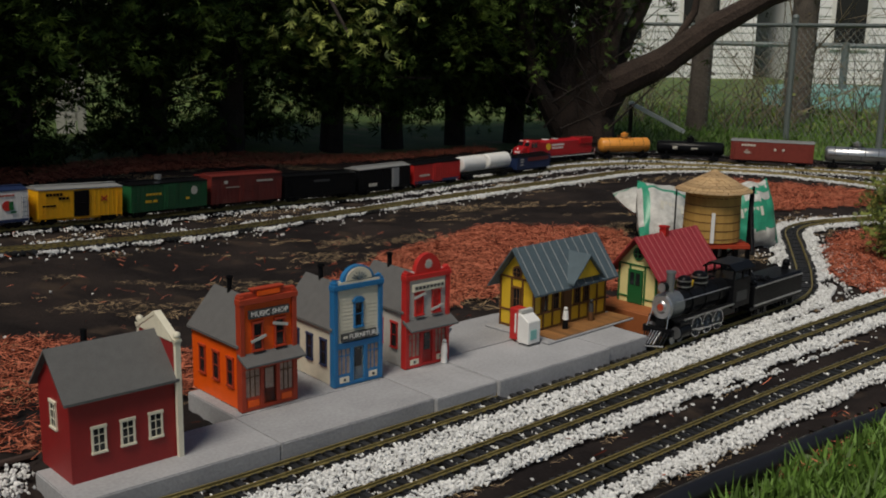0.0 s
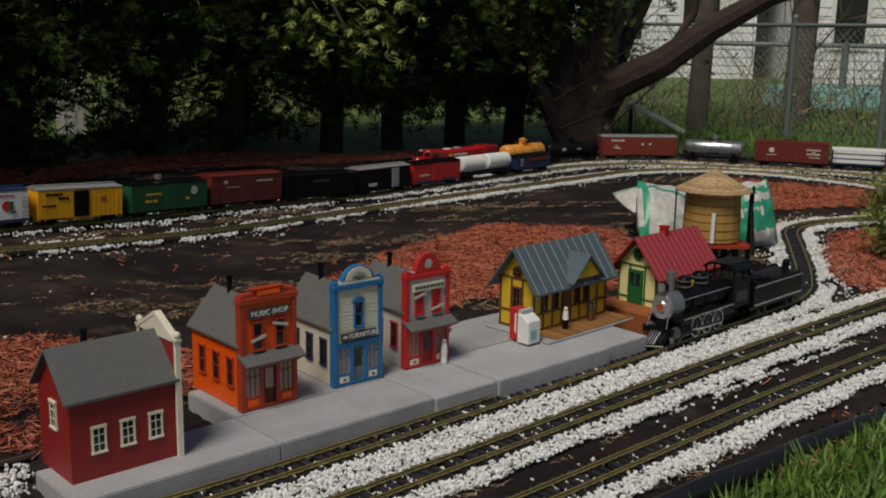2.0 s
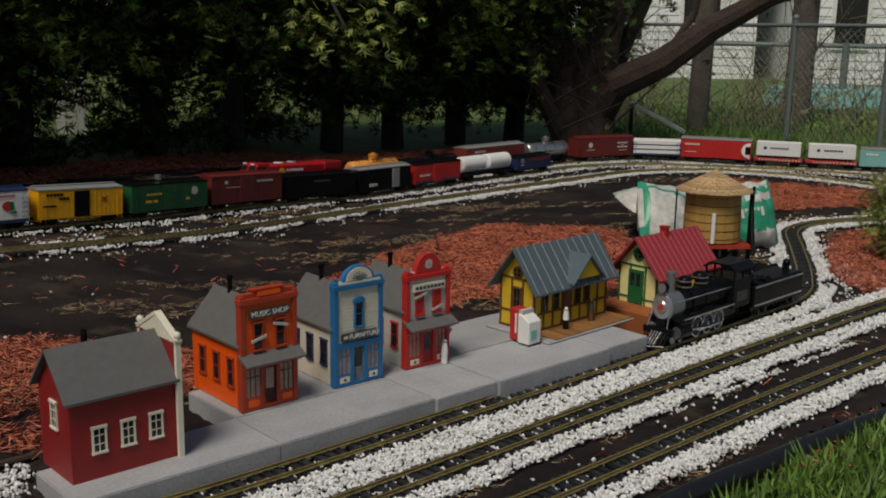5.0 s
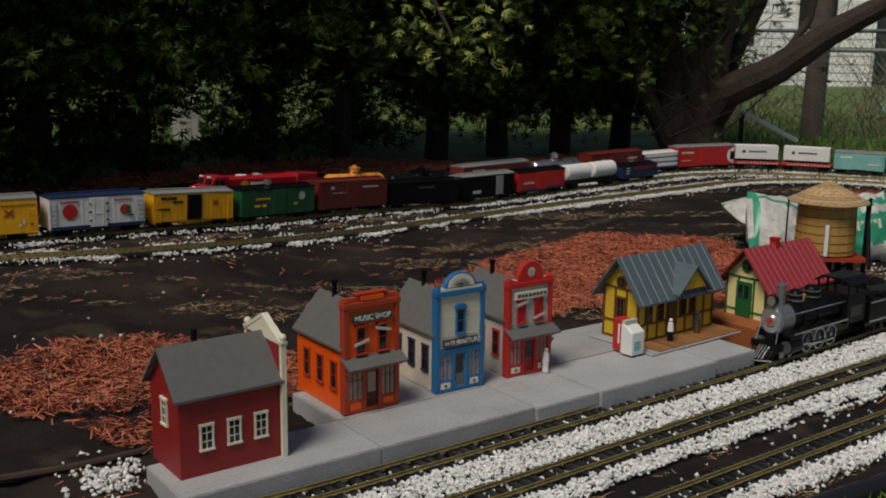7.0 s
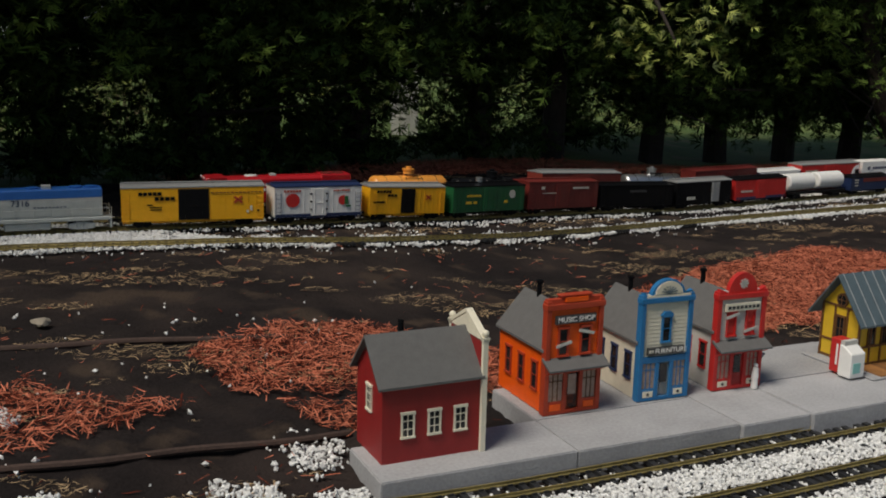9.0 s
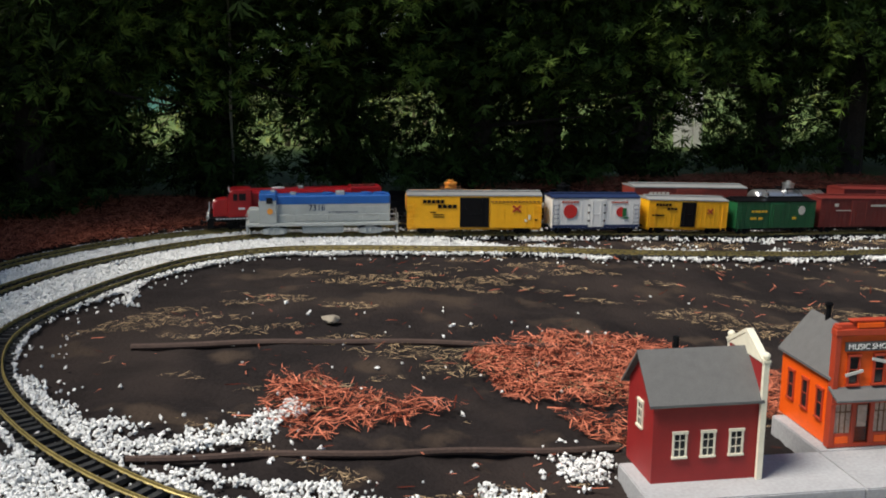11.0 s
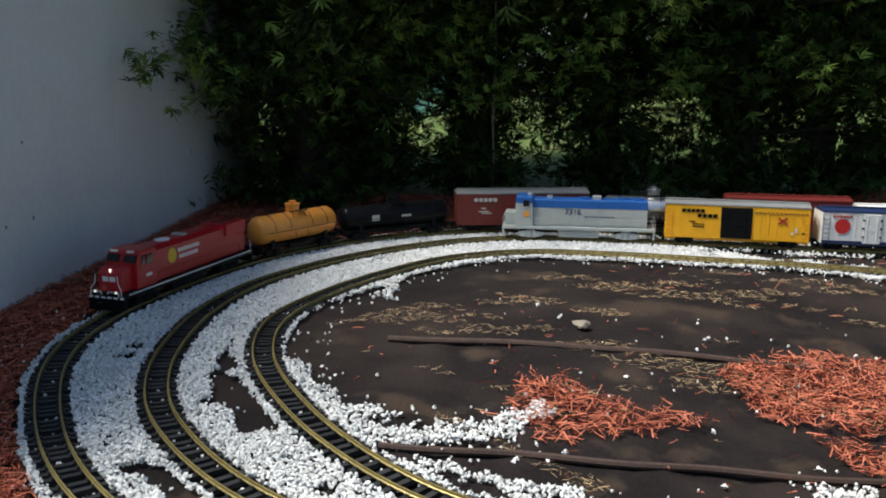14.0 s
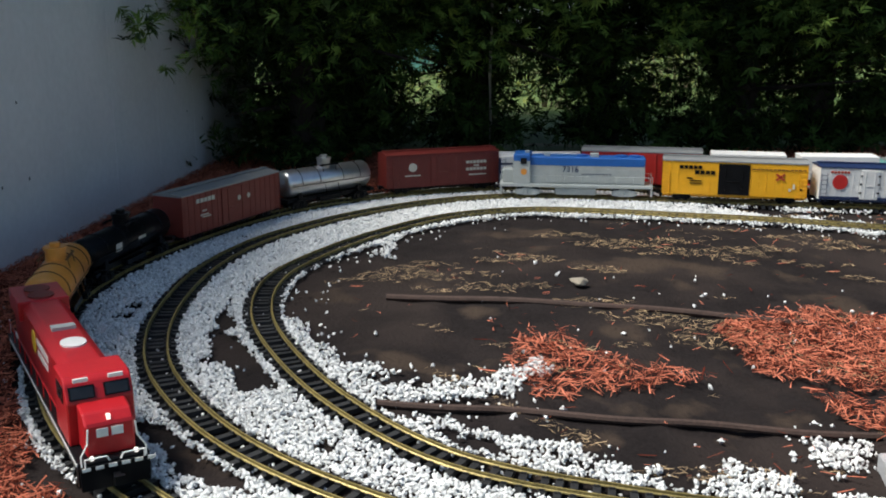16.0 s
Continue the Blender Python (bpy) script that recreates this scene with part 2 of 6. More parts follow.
SHAPES = {
    "stone": (np.array([(1, 0, 0), (-1, 0, 0), (0, 1, 0), (0, -1, 0), (0, 0, .8), (0, 0, -.8)]), np.array([(0, 2, 4), (2, 1, 4), (1, 3, 4), (3, 0, 4), (2, 0, 5), (1, 2, 5), (3, 1, 5), (0, 3, 5)])),
    "chip": (np.array([(1, .05, 0), (-1, .10, 0), (-.9, -.10, 0), (1, -.07, 0), (.8, 0, .07), (-.9, 0, .06)]), np.array([(0, 1, 5), (0, 5, 4), (2, 3, 4), (2, 4, 5), (1, 2, 5), (3, 0, 4)])),
    "frond": (np.array([(0, 0, 0), (.3, .1, .02), (.75, .02, -.1), (.3, -.1, .02), (.15, .25, 0), (.45, .6, -.06), (.3, .2, .02), (.15, -.25, 0), (.45, -.6, -.06), (.3, -.2, .02), (.5, .1, 0), (.85, .45, -.1), (.5, -.1, 0), (.85, -.42, -.1)]),
              np.array([(0, 3, 1), (1, 3, 2), (0, 6, 4), (4, 6, 5), (0, 7, 9), (7, 8, 9), (1, 10, 11), (3, 13, 12)])),
    "blade": (np.array([(-.07, 0, 0), (.07, 0, 0), (.05, .12, .55), (-.05, .12, .55), (0, .4, 1.0)]), np.array([(0, 1, 2), (0, 2, 3), (3, 2, 4)])),
}


def scatter(name, shape, places, sizes, material, label, category, tilt=1.0, jitter=0.25, seed=1, lift=0.0, parent=None):
    """Many small loose pieces in one mesh, each turned and shaped a little differently."""
    rng = np.random.default_rng(seed)
    V, F = SHAPES[shape]
    n = len(places)
    a, b, c = rng.uniform(0, 2 * np.pi, n), rng.normal(0, tilt, n), rng.normal(0, tilt, n)
    ca, sa_, cb, sb, cc, sc = np.cos(a), np.sin(a), np.cos(b), np.sin(b), np.cos(c), np.sin(c)
    R = np.stack([np.stack([ca * cb, ca * sb * sc - sa_ * cc, ca * sb * cc + sa_ * sc], -1), np.stack([sa_ * cb, sa_ * sb * sc + ca * cc, sa_ * sb * cc - ca * sc], -1), np.stack([-sb, cb * sc, cb * cc], -1)], 1)
    P = V[None] * (1 + rng.uniform(-jitter, jitter, (n, len(V), 3))) * np.asarray(sizes)[:, None, None]
    P = np.einsum("nij,nkj->nki", R, P) + np.asarray(places)[:, None, :]
    P[:, :, 2] += lift
    faces = (F[None] + (np.arange(n) * len(V))[:, None, None]).reshape(-1, 3)
    return stuff(name, P.reshape(-1, 3).tolist(), faces.tolist(), material, label, category, parent)


# ---- the lie of the land ----
def rise(x, y):
    """Height of the track bed: level, with a gentle climb towards the shed wall."""
    s = min(1.0, max(0.0, (-0.3 - x) / 1.4))
    return 0.10 * s * s * (3 - 2 * s)


def rises(x):
    s = np.clip((-0.3 - x) / 1.4, 0, 1)
    return 0.10 * s * s * (3 - 2 * s)


def spline(P, closed=True, step=0.012):
    """A smooth line through a few points, at even steps."""
    P = np.array(P, float)
    n = len(P)
    out = []
    for i in range(n if closed else n - 1):
        ids = [(i + k) % n if closed else min(max(i + k, 0), n - 1) for k in (-1, 0, 1, 2)]
        a, b, c, d = P[ids]
        t = np.linspace(0, 1, 40, endpoint=False)[:, None]
        out.append(0.5 * (2 * b + (c - a) * t + (2 * a - 5 * b + 4 * c - d) * t * t + (3 * b - a - 3 * c + d) * t ** 3))
    L = np.vstack(out + [P[:1] if closed else P[-1:]])
    for _ in range(12 if closed else 2):
        M_ = L.copy()
        M_[1:-1] = (L[:-2] + 2 * L[1:-1] + L[2:]) / 4
        L = M_
    s = np.r_[0, np.cumsum(np.linalg.norm(np.diff(L, axis=0), axis=1))]
    q = np.arange(0, s[-1], step)
    return np.stack([np.interp(q, s, L[:, 0]), np.interp(q, s, L[:, 1])], 1), step


OUTER = [(3.4, 5.9), (2.75, 6.3), (2.25, 6.47), (1.9, 6.6), (1.56, 6.72), (1.2, 6.74), (.8, 6.52), (.5, 6.25), (-.02, 5.72), (-.5, 5.17), (-.83, 4.76), (-1.1, 4.37), (-1.36, 4.0), (-1.75, 3.58), (-2.06, 3.34), (-2.4, 3.1),
         (-2.685, 2.82), (-2.87, 2.41), (-2.88, 1.92), (-2.67, 1.385), (-2.374, .987), (-1.985, .748), (-1.49, .62), (-1.0, .72), (-.45, 1.12), (.236, 1.739), (1.175, 2.583), (2.1, 3.3), (3.0, 3.65), (3.7, 4.1), (4.0, 4.7), (3.9, 5.3)]
MIDDLE = [(2.64, 6.06), (2.3, 6.28), (1.93, 6.4), (1.3, 6.5), (.9, 6.36), (.607, 6.1), (.06, 5.5), (-.4, 5.0), (-.73, 4.62), (-.98, 4.26), (-1.21, 3.9), (-1.62, 3.45), (-1.94, 3.21), (-2.26, 2.98), (-2.54, 2.74),
          (-2.67, 2.45), (-2.69, 2.1), (-2.62, 1.75), (-2.51, 1.51), (-2.31, 1.257), (-2.0, 1.0), (-1.68, .856), (-1.33, .83), (-.95, .97), (-.6, 1.25), (-.072, 1.735), (.65, 2.42), (1.386, 3.09), (2.2, 3.8), (2.9, 4.5), (3.1, 5.3)]
INNER = [(1.195, 6.16), (.7, 5.71), (.06, 5.07), (-.42, 4.55), (-.72, 4.12), (-.98, 3.74), (-1.4, 3.25), (-1.86, 2.93), (-2.11, 2.77), (-2.35, 2.57), (-2.45, 2.3), (-2.42, 2.0), (-2.33, 1.7), (-2.2, 1.45), (-2.0, 1.266),
         (-1.75, 1.14), (-1.45, 1.06), (-1.152, 1.075), (-.9, 1.23), (-.661, 1.435), (-.434, 1.65), (.305, 2.336), (.86, 2.875), (1.14, 3.17), (1.27, 3.48), (1.40, 3.95), (1.50, 4.3), (1.65, 4.48), (1.89, 4.6), (2.4, 4.8), (2.6, 5.3), (2.3, 5.9), (1.75, 6.25)]
LINES = {k: spline(v) for k, v in (("outer", OUTER), ("middle", MIDDLE), ("inner", INNER))}
TH = radians(42)
ALONG, BACK = Vector((math.cos(TH), math.sin(TH), 0)), Vector((-math.sin(TH), math.cos(TH), 0))
YARD = Vector((-0.591, 1.561, 0))


def yard(a, b, z=0.0, turn=0.0):
    """A pose on the platform: a metres along it, b metres back from its front edge."""
    p = YARD + ALONG * a + BACK * b
    return pose(p.x, p.y, z, 0, 0, 42 + turn)


def near_track(x, y):
    """Distance from each point to the nearest track's middle line."""
    d = np.full(len(x), 9.0)
    for L, _ in LINES.values():
        Q = L[::4]
        for i in range(0, len(x), 4000):
            k = slice(i, i + 4000)
            d[k] = np.minimum(d[k], np.sqrt(((x[k, None] - Q[None, :, 0]) ** 2 + (y[k, None] - Q[None, :, 1]) ** 2).min(1)))
    return d


def inside(poly, x, y):
    hit = np.zeros(len(x), bool)
    for (ax, ay), (bx_, by) in zip(poly, poly[1:] + poly[:1]):
        cross = (ay > y) != (by > y)
        hit ^= cross & (x < (bx_ - ax) * (y - ay) / ((by - ay) or 1e-9) + ax)
    return hit


def wobble(x, y, s=3.0, seed=0.0):
    """Cheap smooth noise from -1 to 1."""
    return (np.sin(x * s * 2.1 + 1.3 + seed) * np.cos(y * s * 1.7 + seed * 2) + 0.6 * np.sin(x * s * 4.9 + y * s * 3.7 + seed) + 0.4 * np.cos(y * s * 9.1 - x * s * 7.3 + seed)) / 2


# ---- ground ----
def ground():
    xs = np.concatenate([np.linspace(-70, -7, 12), np.linspace(-6.5, 6, 90), np.linspace(7, 70, 12)])
    ys = np.concatenate([np.linspace(-70, -2, 12), np.linspace(-1.5, 10, 90), np.linspace(11, 110, 14)])
    V, F = [], []
    for y in ys:
        for x in xs:
            V.append((x, y, rise(x, y) - 0.045 + 0.008 * float(wobble(np.array([x]), np.array([y]), 2)[0])))
    w = len(xs)
    for j in range(len(ys) - 1):
        for i in range(w - 1):
            F.append((j * w + i, j * w + i + 1, (j + 1) * w + i + 1, (j + 1) * w + i))
    me = bpy.data.meshes.new("ground")
    me.from_pydata(V, [], F)
    me.shade_smooth()
    me.materials.append(MAT["lawn"])
    tagged(new("ground", me), "lawn of short spring grass around the railway", "lawn", kind="structure")


BED = [(.25, 1.53), (.9, 2.12), (2.0, 2.9), (3.3, 3.3), (4.3, 4.3), (4.5, 5.4), (3.5, 6.7), (1.4, 7.4), (.3, 7.3), (-1.5, 5.6), (-2.6, 4.3), (-3.5, 3.4), (-4.2, 2.6), (-2.6, .7), (-1.6, .2), (-.7, .35)]


def bed():
    """The sheet of dark cloth on which the railway lies, with soft folds."""
    n = 240
    xs, ys = np.linspace(-4.3, 4.6, n), np.linspace(0.1, 7.5, n)
    X, Y = np.meshgrid(xs, ys)
    keep = inside(BED, X.ravel(), Y.ravel()).reshape(X.shape)
    u = X * math.cos(TH) + Y * math.sin(TH)
    v = -X * math.sin(TH) + Y * math.cos(TH)
    d = near_track(X.ravel(), Y.ravel()).reshape(X.shape)
    fold = np.clip((d - 0.07) / 0.06, 0, 1)
    Z = rises(X) - 0.024 + fold * (0.009 * wobble(X, Y, 4) + 0.007 * wobble(Y, X, 9, 2.0) + 0.005 * wobble(X * 1.6 + Y, Y * 1.3 - X, 15, 1.1))
    Z += 0.022 * np.exp(-((v - 1.21) / 0.03) ** 2) * (u > .6) * fold
    Z += 0.03 * np.exp(-((v - 0.97) / 0.04) ** 2) * fold
    V = np.stack([X, Y, Z], -1).reshape(-1, 3)
    ok = keep[:-1, :-1] | keep[1:, :-1] | keep[:-1, 1:] | keep[1:, 1:]
    F = [(j * n + i, j * n + i + 1, (j + 1) * n + i + 1, (j + 1) * n + i) for j in range(n - 1) for i in range(n - 1) if ok[j, i]]
    me = bpy.data.meshes.new("garden_bed")
    me.from_pydata(V.tolist(), [], F)
    me.shade_smooth()
    me.materials.append(MAT["cloth"])
    tagged(new("garden_bed", me), "dark brown landscape cloth spread under the railway", "ground cover", kind="structure")


ground()
bed()


# ---- tracks ----
def bar_along(L, off, z0, z1, w, closed=True, step=3):
    """A rail: a small profile swept along the line, off metres to its left."""
    Q = L[::step]
    T = np.roll(Q, -1, 0) - np.roll(Q, 1, 0)
    T /= np.linalg.norm(T, axis=1)[:, None]
    N = np.stack([-T[:, 1], T[:, 0]], 1)
    prof = [(-w * .9, z0), (w * .9, z0), (w * .9, z0 + (z1 - z0) * .2), (w * .35, z0 + (z1 - z0) * .4), (w * .55, z1), (-w * .55, z1), (-w * .35, z0 + (z1 - z0) * .4), (-w * .9, z0 + (z1 - z0) * .2)]
    k, n = len(prof), len(Q)
    V = [(*(Q[i] + N[i] * (off + p)), rise(*Q[i]) + z) for i in range(n) for p, z in prof]
    F = [(i * k + j, i * k + (j + 1) % k, (i + 1) % n * k + (j + 1) % k, (i + 1) % n * k + j) for i in range(n) for j in range(k)]
    return V, F


def track(key, label):
    L, step = LINES[key]
    tr = thing("railway_track", Matrix(), label, "railway track", "garden railway tracks")
    for side in (-1, 1):
        V, F = bar_along(L, side * 0.0235, -0.0085, 0.0, 0.0028)
        me = bpy.data.meshes.new("rail")
        me.from_pydata(V, [], F)
        me.materials.append(MAT["rail"])
        ob = new("rail", me)
        ob.parent = tr
    bm = B()
    bx(bm, -0.0065, 0.0065, -0.044, 0.044, -0.0185, -0.0088)
    for s in (-1, 1):
        for k in (-1, 1):
            bx(bm, -0.005, 0.005, s * 0.0235 + k * 0.0055 - 0.0018, s * 0.0235 + k * 0.0055 + 0.0018, -0.0088, -0.0055)
    first = part("sleeper", bm, "tie", tr)
    mesh = first.data
    total = len(L) * step
    ids = np.arange(0, total - 0.02, 0.0285)
    at = []
    for s in ids:
        i = int(s / step)
        a, b = L[i - 1], L[(i + 1) % len(L)]
        at.append((*L[i], math.atan2(b[1] - a[1], b[0] - a[0])))
    order = sorted(range(len(at)), key=lambda i: (at[i][0] + 0.4) ** 2 + (at[i][1] - 1.6) ** 2)
    near = set(order[:300])
    V, F = [], []
    base = [v.co.copy() for v in mesh.vertices][:8]
    quads = [tuple(p.vertices) for p in mesh.polygons][:6]
    used = False
    for i, (x, y, r) in enumerate(at):
        m = Matrix.Translation((x, y, rise(x, y))) @ Matrix.Rotation(r, 4, "Z")
        if i in near:
            ob = first if not used else new("sleeper", mesh)
            used = True
            ob.parent = tr
            ob.matrix_basis = m
        else:
            o = len(V)
            V += [tuple(m @ c) for c in base]
            F += [tuple(o + k for k in q) for q in quads]
    stuff("sleeper_rest", V, F, "tie", "black plastic sleepers", "", tr)


track("inner", "inner loop of brass rail on black plastic sleepers")
track("middle", "middle loop of brass rail on black plastic sleepers")
track("outer", "outer loop of brass rail on black plastic sleepers")


# ---- platform ----
def platform():
    pl = thing("station_platform", yard(0, 0, 0.03), "low platform of grey concrete blocks laid beside the track", "platform")
    blocks = [(0, .3995, 0, .168), (.4005, .7895, 0, .1695), (.7905, .9735, -.006, .37), (.9745, 1.3675, -.012, .1915), (1.3685, 1.53, -.004, .2015),
              (.405, .7895, .1705, .37), (.9745, 1.3675, .1925, .40), (1.3685, 1.56, .2025, .40)]
    for i, (x0, x1, y0, y1) in enumerate(blocks):
        bm = B()
        bx(bm, x0, x1, y0, y1, -0.052, -0.001 * (i % 3))
        bmesh.ops.bevel(bm, geom=bm.edges[:], offset=0.0022, segments=2, affect="EDGES")
        part("concrete_block", bm, "concrete", pl)


platform()


# ---- model buildings: x along the front, y to the back, z up ----
def window(parent, x, y, z, w, h, frame="cream", pane="glass", face="front", bars=(2, 3), t=0.003):
    """A framed window on the front (towards -y) or on the left end (towards -x); (x, y, z) is its lower middle."""
    m = Matrix.Translation((x, y, z)) @ (Matrix() if face == "front" else Matrix.Rotation(radians(-90), 4, "Z"))
    fr = B()
    b = w * 0.13
    for q in ((-w / 2, -w / 2 + b, -t, 0.001, 0, h), (w / 2 - b, w / 2, -t, 0.001, 0, h), (-w / 2 - b * .3, w / 2 + b * .3, -t * 1.4, 0.001, h - b, h + b * .4), (-w / 2 - b * .3, w / 2 + b * .3, -t * 1.6, 0.001, -b * .4, b * .7)):
        bx(fr, *q, m)
    for i in range(1, bars[0]):
        k = -w / 2 + w * i / bars[0]
        bx(fr, k - b * .2, k + b * .2, -t * .7, 0.001, b * .5, h - b * .5, m)
    for i in range(1, bars[1]):
        k = h * i / bars[1]
        bx(fr, -w / 2 + b * .5, w / 2 - b * .5, -t * .7, 0.001, k - b * .2, k + b * .2, m)
    win = part("window", fr, frame, parent)
    part("pane", boxq([(-w / 2 + b * .4, w / 2 - b * .4, -t * .35, 0.0005, b * .3, h - b * .3)], m), pane, win)
    return win


def boxq(lst, m=None):
    bm = B()
    for q in lst:
        bx(bm, *q, m)
    return bm


def gable_roof(parent, x0, x1, y0, y1, eave, ridge, along="y", over=0.008, thick=0.005, material="roof", ribs=0, rib="rib"):
    """Two slabs that meet in a ridge; ribs are raised seams on them."""
    rf = None
    c = (x0 + x1) / 2 if along == "y" else (y0 + y1) / 2
    for s in (-1, 1):
        half = (x1 - x0) / 2 if along == "y" else (y1 - y0) / 2
        slope = (ridge - eave) / half
        e = half + over
        pts = [(c, ridge), (c + s * e, ridge - slope * e), (c + s * e, ridge - slope * e + thick), (c, ridge + thick)]
        lo, hi = (y0, y1) if along == "y" else (x0, x1)
        bm = B()
        prism(bm, pts, lo - over, hi + over, "y" if along == "y" else "x")
        ob = part("roof_slope", bm, material, parent)
        if ribs:
            bm = B()
            for i in range(ribs):
                k = lo - over + (hi - lo + 2 * over) * (i + .5) / ribs
                prism(bm, [(p, z + thick * .25 if j < 2 else z + thick * .32) for j, (p, z) in enumerate(pts)], k - .0012, k + .0012, "y" if along == "y" else "x")
            part("roof_seam", bm, rib, ob)
        rf = ob
    return rf


def store(m, w, d, front, eave, ridge, wall, trim, body, label, kind):
    """A false-front shop. kind picks its head, signs and shopfront."""
    st = thing("model_shop", m, label, "model building", "model shops")
    bm = B()
    bx(bm, 0.004, w - 0.004, 0.006, d, 0, eave)
    prism(bm, [(0.004, eave), (w - 0.004, eave), (w / 2, ridge)], 0.006, d, "y")
    part("shell", bm, body, st)
    gable_roof(st, 0.004, w - 0.004, 0.01, d, eave, ridge)
    prof = [(0.008, 0), (0.0, 0), (0.0, front * .42)]
    for k in range(16):
        zz = front * (0.42 + 0.58 * k / 16)
        prof += [(-0.0014, zz), (-0.0002, zz + front * .58 / 16)]
    bm = B()
    prism(bm, prof + [(0.008, front)], 0.006, w - 0.006, "x")
    f = part("front_wall", bm, wall, st)
    bm = B()
    t = 0.009
    bx(bm, -0.002, t, -0.006, 0.012, 0, front)
    bx(bm, w - t, w + 0.002, -0.006, 0.012, 0, front)
    bx(bm, -0.004, w + 0.004, -0.008, 0.012, front - 0.018, front - 0.006)
    if kind == "flat":
        bx(bm, 0, w, -0.003, 0.010, front - 0.02, front + 0.004)
        bx(bm, w * .24, w * .76, -0.003, 0.010, front, front + 0.010)
        bx(bm, w * .21, w * .79, -0.006, 0.012, front + 0.009, front + 0.012)
    else:
        r = w * (0.34 if kind == "arch" else 0.30)
        pts = [(w / 2 + r * math.cos(a), front - 0.004 + r * (.85 if kind == "arch" else 1.15) * math.sin(a)) for a in np.linspace(0, math.pi, 15)]
        pts = [(w - 0.002, front - 0.006), (w - 0.002, front + .006)] + pts + [(0.002, front + .006), (0.002, front - 0.006)]
        prism(bm, pts, -0.004, 0.009, "y")
    part("cornice", bm, trim, st, bevel=0.0008)
    if kind == "arch":
        r = w * .27
        bm = B()
        prism(bm, [(w / 2 + r * math.cos(a), front + .001 + r * .8 * math.sin(a)) for a in np.linspace(0, math.pi, 15)], -0.0062, -0.003, "y")
        bx(bm, 0.008, w - 0.008, -0.0066, -0.003, front - 0.017, front - 0.001)
        part("tympanum", bm, "offwhite", st)
        bm = B()
        for a in np.linspace(0.3, 2.84, 7):
            rod(bm, (w / 2, -0.0068, front + .002), (w / 2 + r * .6 * math.cos(a), -0.0068, front + .002 + r * .5 * math.sin(a)), 0.0013, 5)
        part("fan_ornament", bm, "slate", st)
    if kind == "round":
        bm = B()
        for a in range(4):
            bx(bm, -0.002, 0.002, -0.0055, -0.003, -0.011, 0.011, Matrix.Translation((w / 2, 0, front + w * .12)) @ Matrix.Rotation(a * math.pi / 4, 4, "Y"))
        part("rosette", bm, "grey", st)
    if kind == "flat":
        boxes("name_plate", [(w * .3, w * .7, -0.0075, -0.002, front - 0.003, front + 0.006)], "orange", st)
    # shopfront
    sf = front * .40
    shop = part("shop_lintel", boxq([(0, w, -0.005, 0.006, sf - 0.010, sf + 0.004)]), trim, st, bevel=0.0006)
    part("plinth", boxq([(0, w, -0.0055, 0.006, 0, 0.007)]), trim, st)
    for k in (0, w * .33, w * .62, w - t):
        part("pilaster", boxq([(k, k + t, -0.0052, 0.006, 0.007, sf - .010)]), trim, st, bevel=0.0006)
    for a, b in ((t, w * .33), (w * .62 + t, w - t)):
        part("stall_riser", boxq([(a, b, -0.004, 0.006, 0.007, sf * .28)]), trim, st)
    for a, b in ((t, w * .33), (w * .62 + t, w - t)):
        part("shop_window", boxq([(a, b, -0.0012, 0.002, sf * .28, sf - .010)]), "curtain", st)
        bm = B()
        for k in range(1, 3):
            xk = a + (b - a) * k / 3
            bx(bm, xk - .0008, xk + .0008, -0.003, -0.001, sf * .28, sf - .01)
        bx(bm, a, b, -0.003, -0.001, sf * .72, sf * .72 + .0016)
        part("glazing_bar", bm, "brown" if kind == "flat" else trim, st)
        part("panel", boxq([(a + .004, b - .004, -0.0056, -0.003, sf * .08, sf * .22)]), "orange" if kind == "flat" else "cream", shop)
        if kind != "flat":
            bm = B()
            cy(bm, 0.0035, 0.001, Matrix.Translation(((a + b) / 2, -0.0056, sf * .15)) @ Matrix.Rotation(radians(90), 4, "X"), 8)
            part("badge", bm, "sign", shop)
    door = part("door", boxq([(w * .33 + t, w * .62, 0.0, 0.004, 0.003, sf - .012)]), "glass" if kind == "flat" else trim, st)
    part("door_pane", boxq([(w * .33 + t + .005, w * .62 - .005, -0.0012, 0.002, sf * .4, sf * .85)]), "glass" if kind != "flat" else "curtain", door)
    if kind != "arch":
        bm = B()
        prism(bm, [(-0.034, sf + .004), (-0.034, sf + .008), (0.002, sf + .026), (0.002, sf + .020)], -0.006, w + 0.006, "x")
        part("awning", bm, "roof", st, "grey shingled awning over the shopfront")
        bm = B()
        for k in (0.0, w):
            rod(bm, (k, -0.03, sf + .004), (k, -0.002, sf - .012), 0.0012, 5)
        part("awning_bracket", bm, trim, st)
    # upper windows
    zs, zh = front * .60, front * .20
    for k in ((.5,) if kind == "arch" else (.3, .7)):
        window(st, w * k, -0.001, zs - (0.02 if kind == "flat" else .012), w * .19, zh + .012, trim, "glass" if kind != "round" else trim, "front", (1, 2), 0.005)
        bm = B()
        prism(bm, [(w * k - w * .13, zs + zh), (w * k + w * .13, zs + zh), (w * k + w * .06, zs + zh + .009), (w * k - w * .06, zs + zh + .009)], -0.0075, -0.001, "y")
        part("window_hood", bm, trim, st)
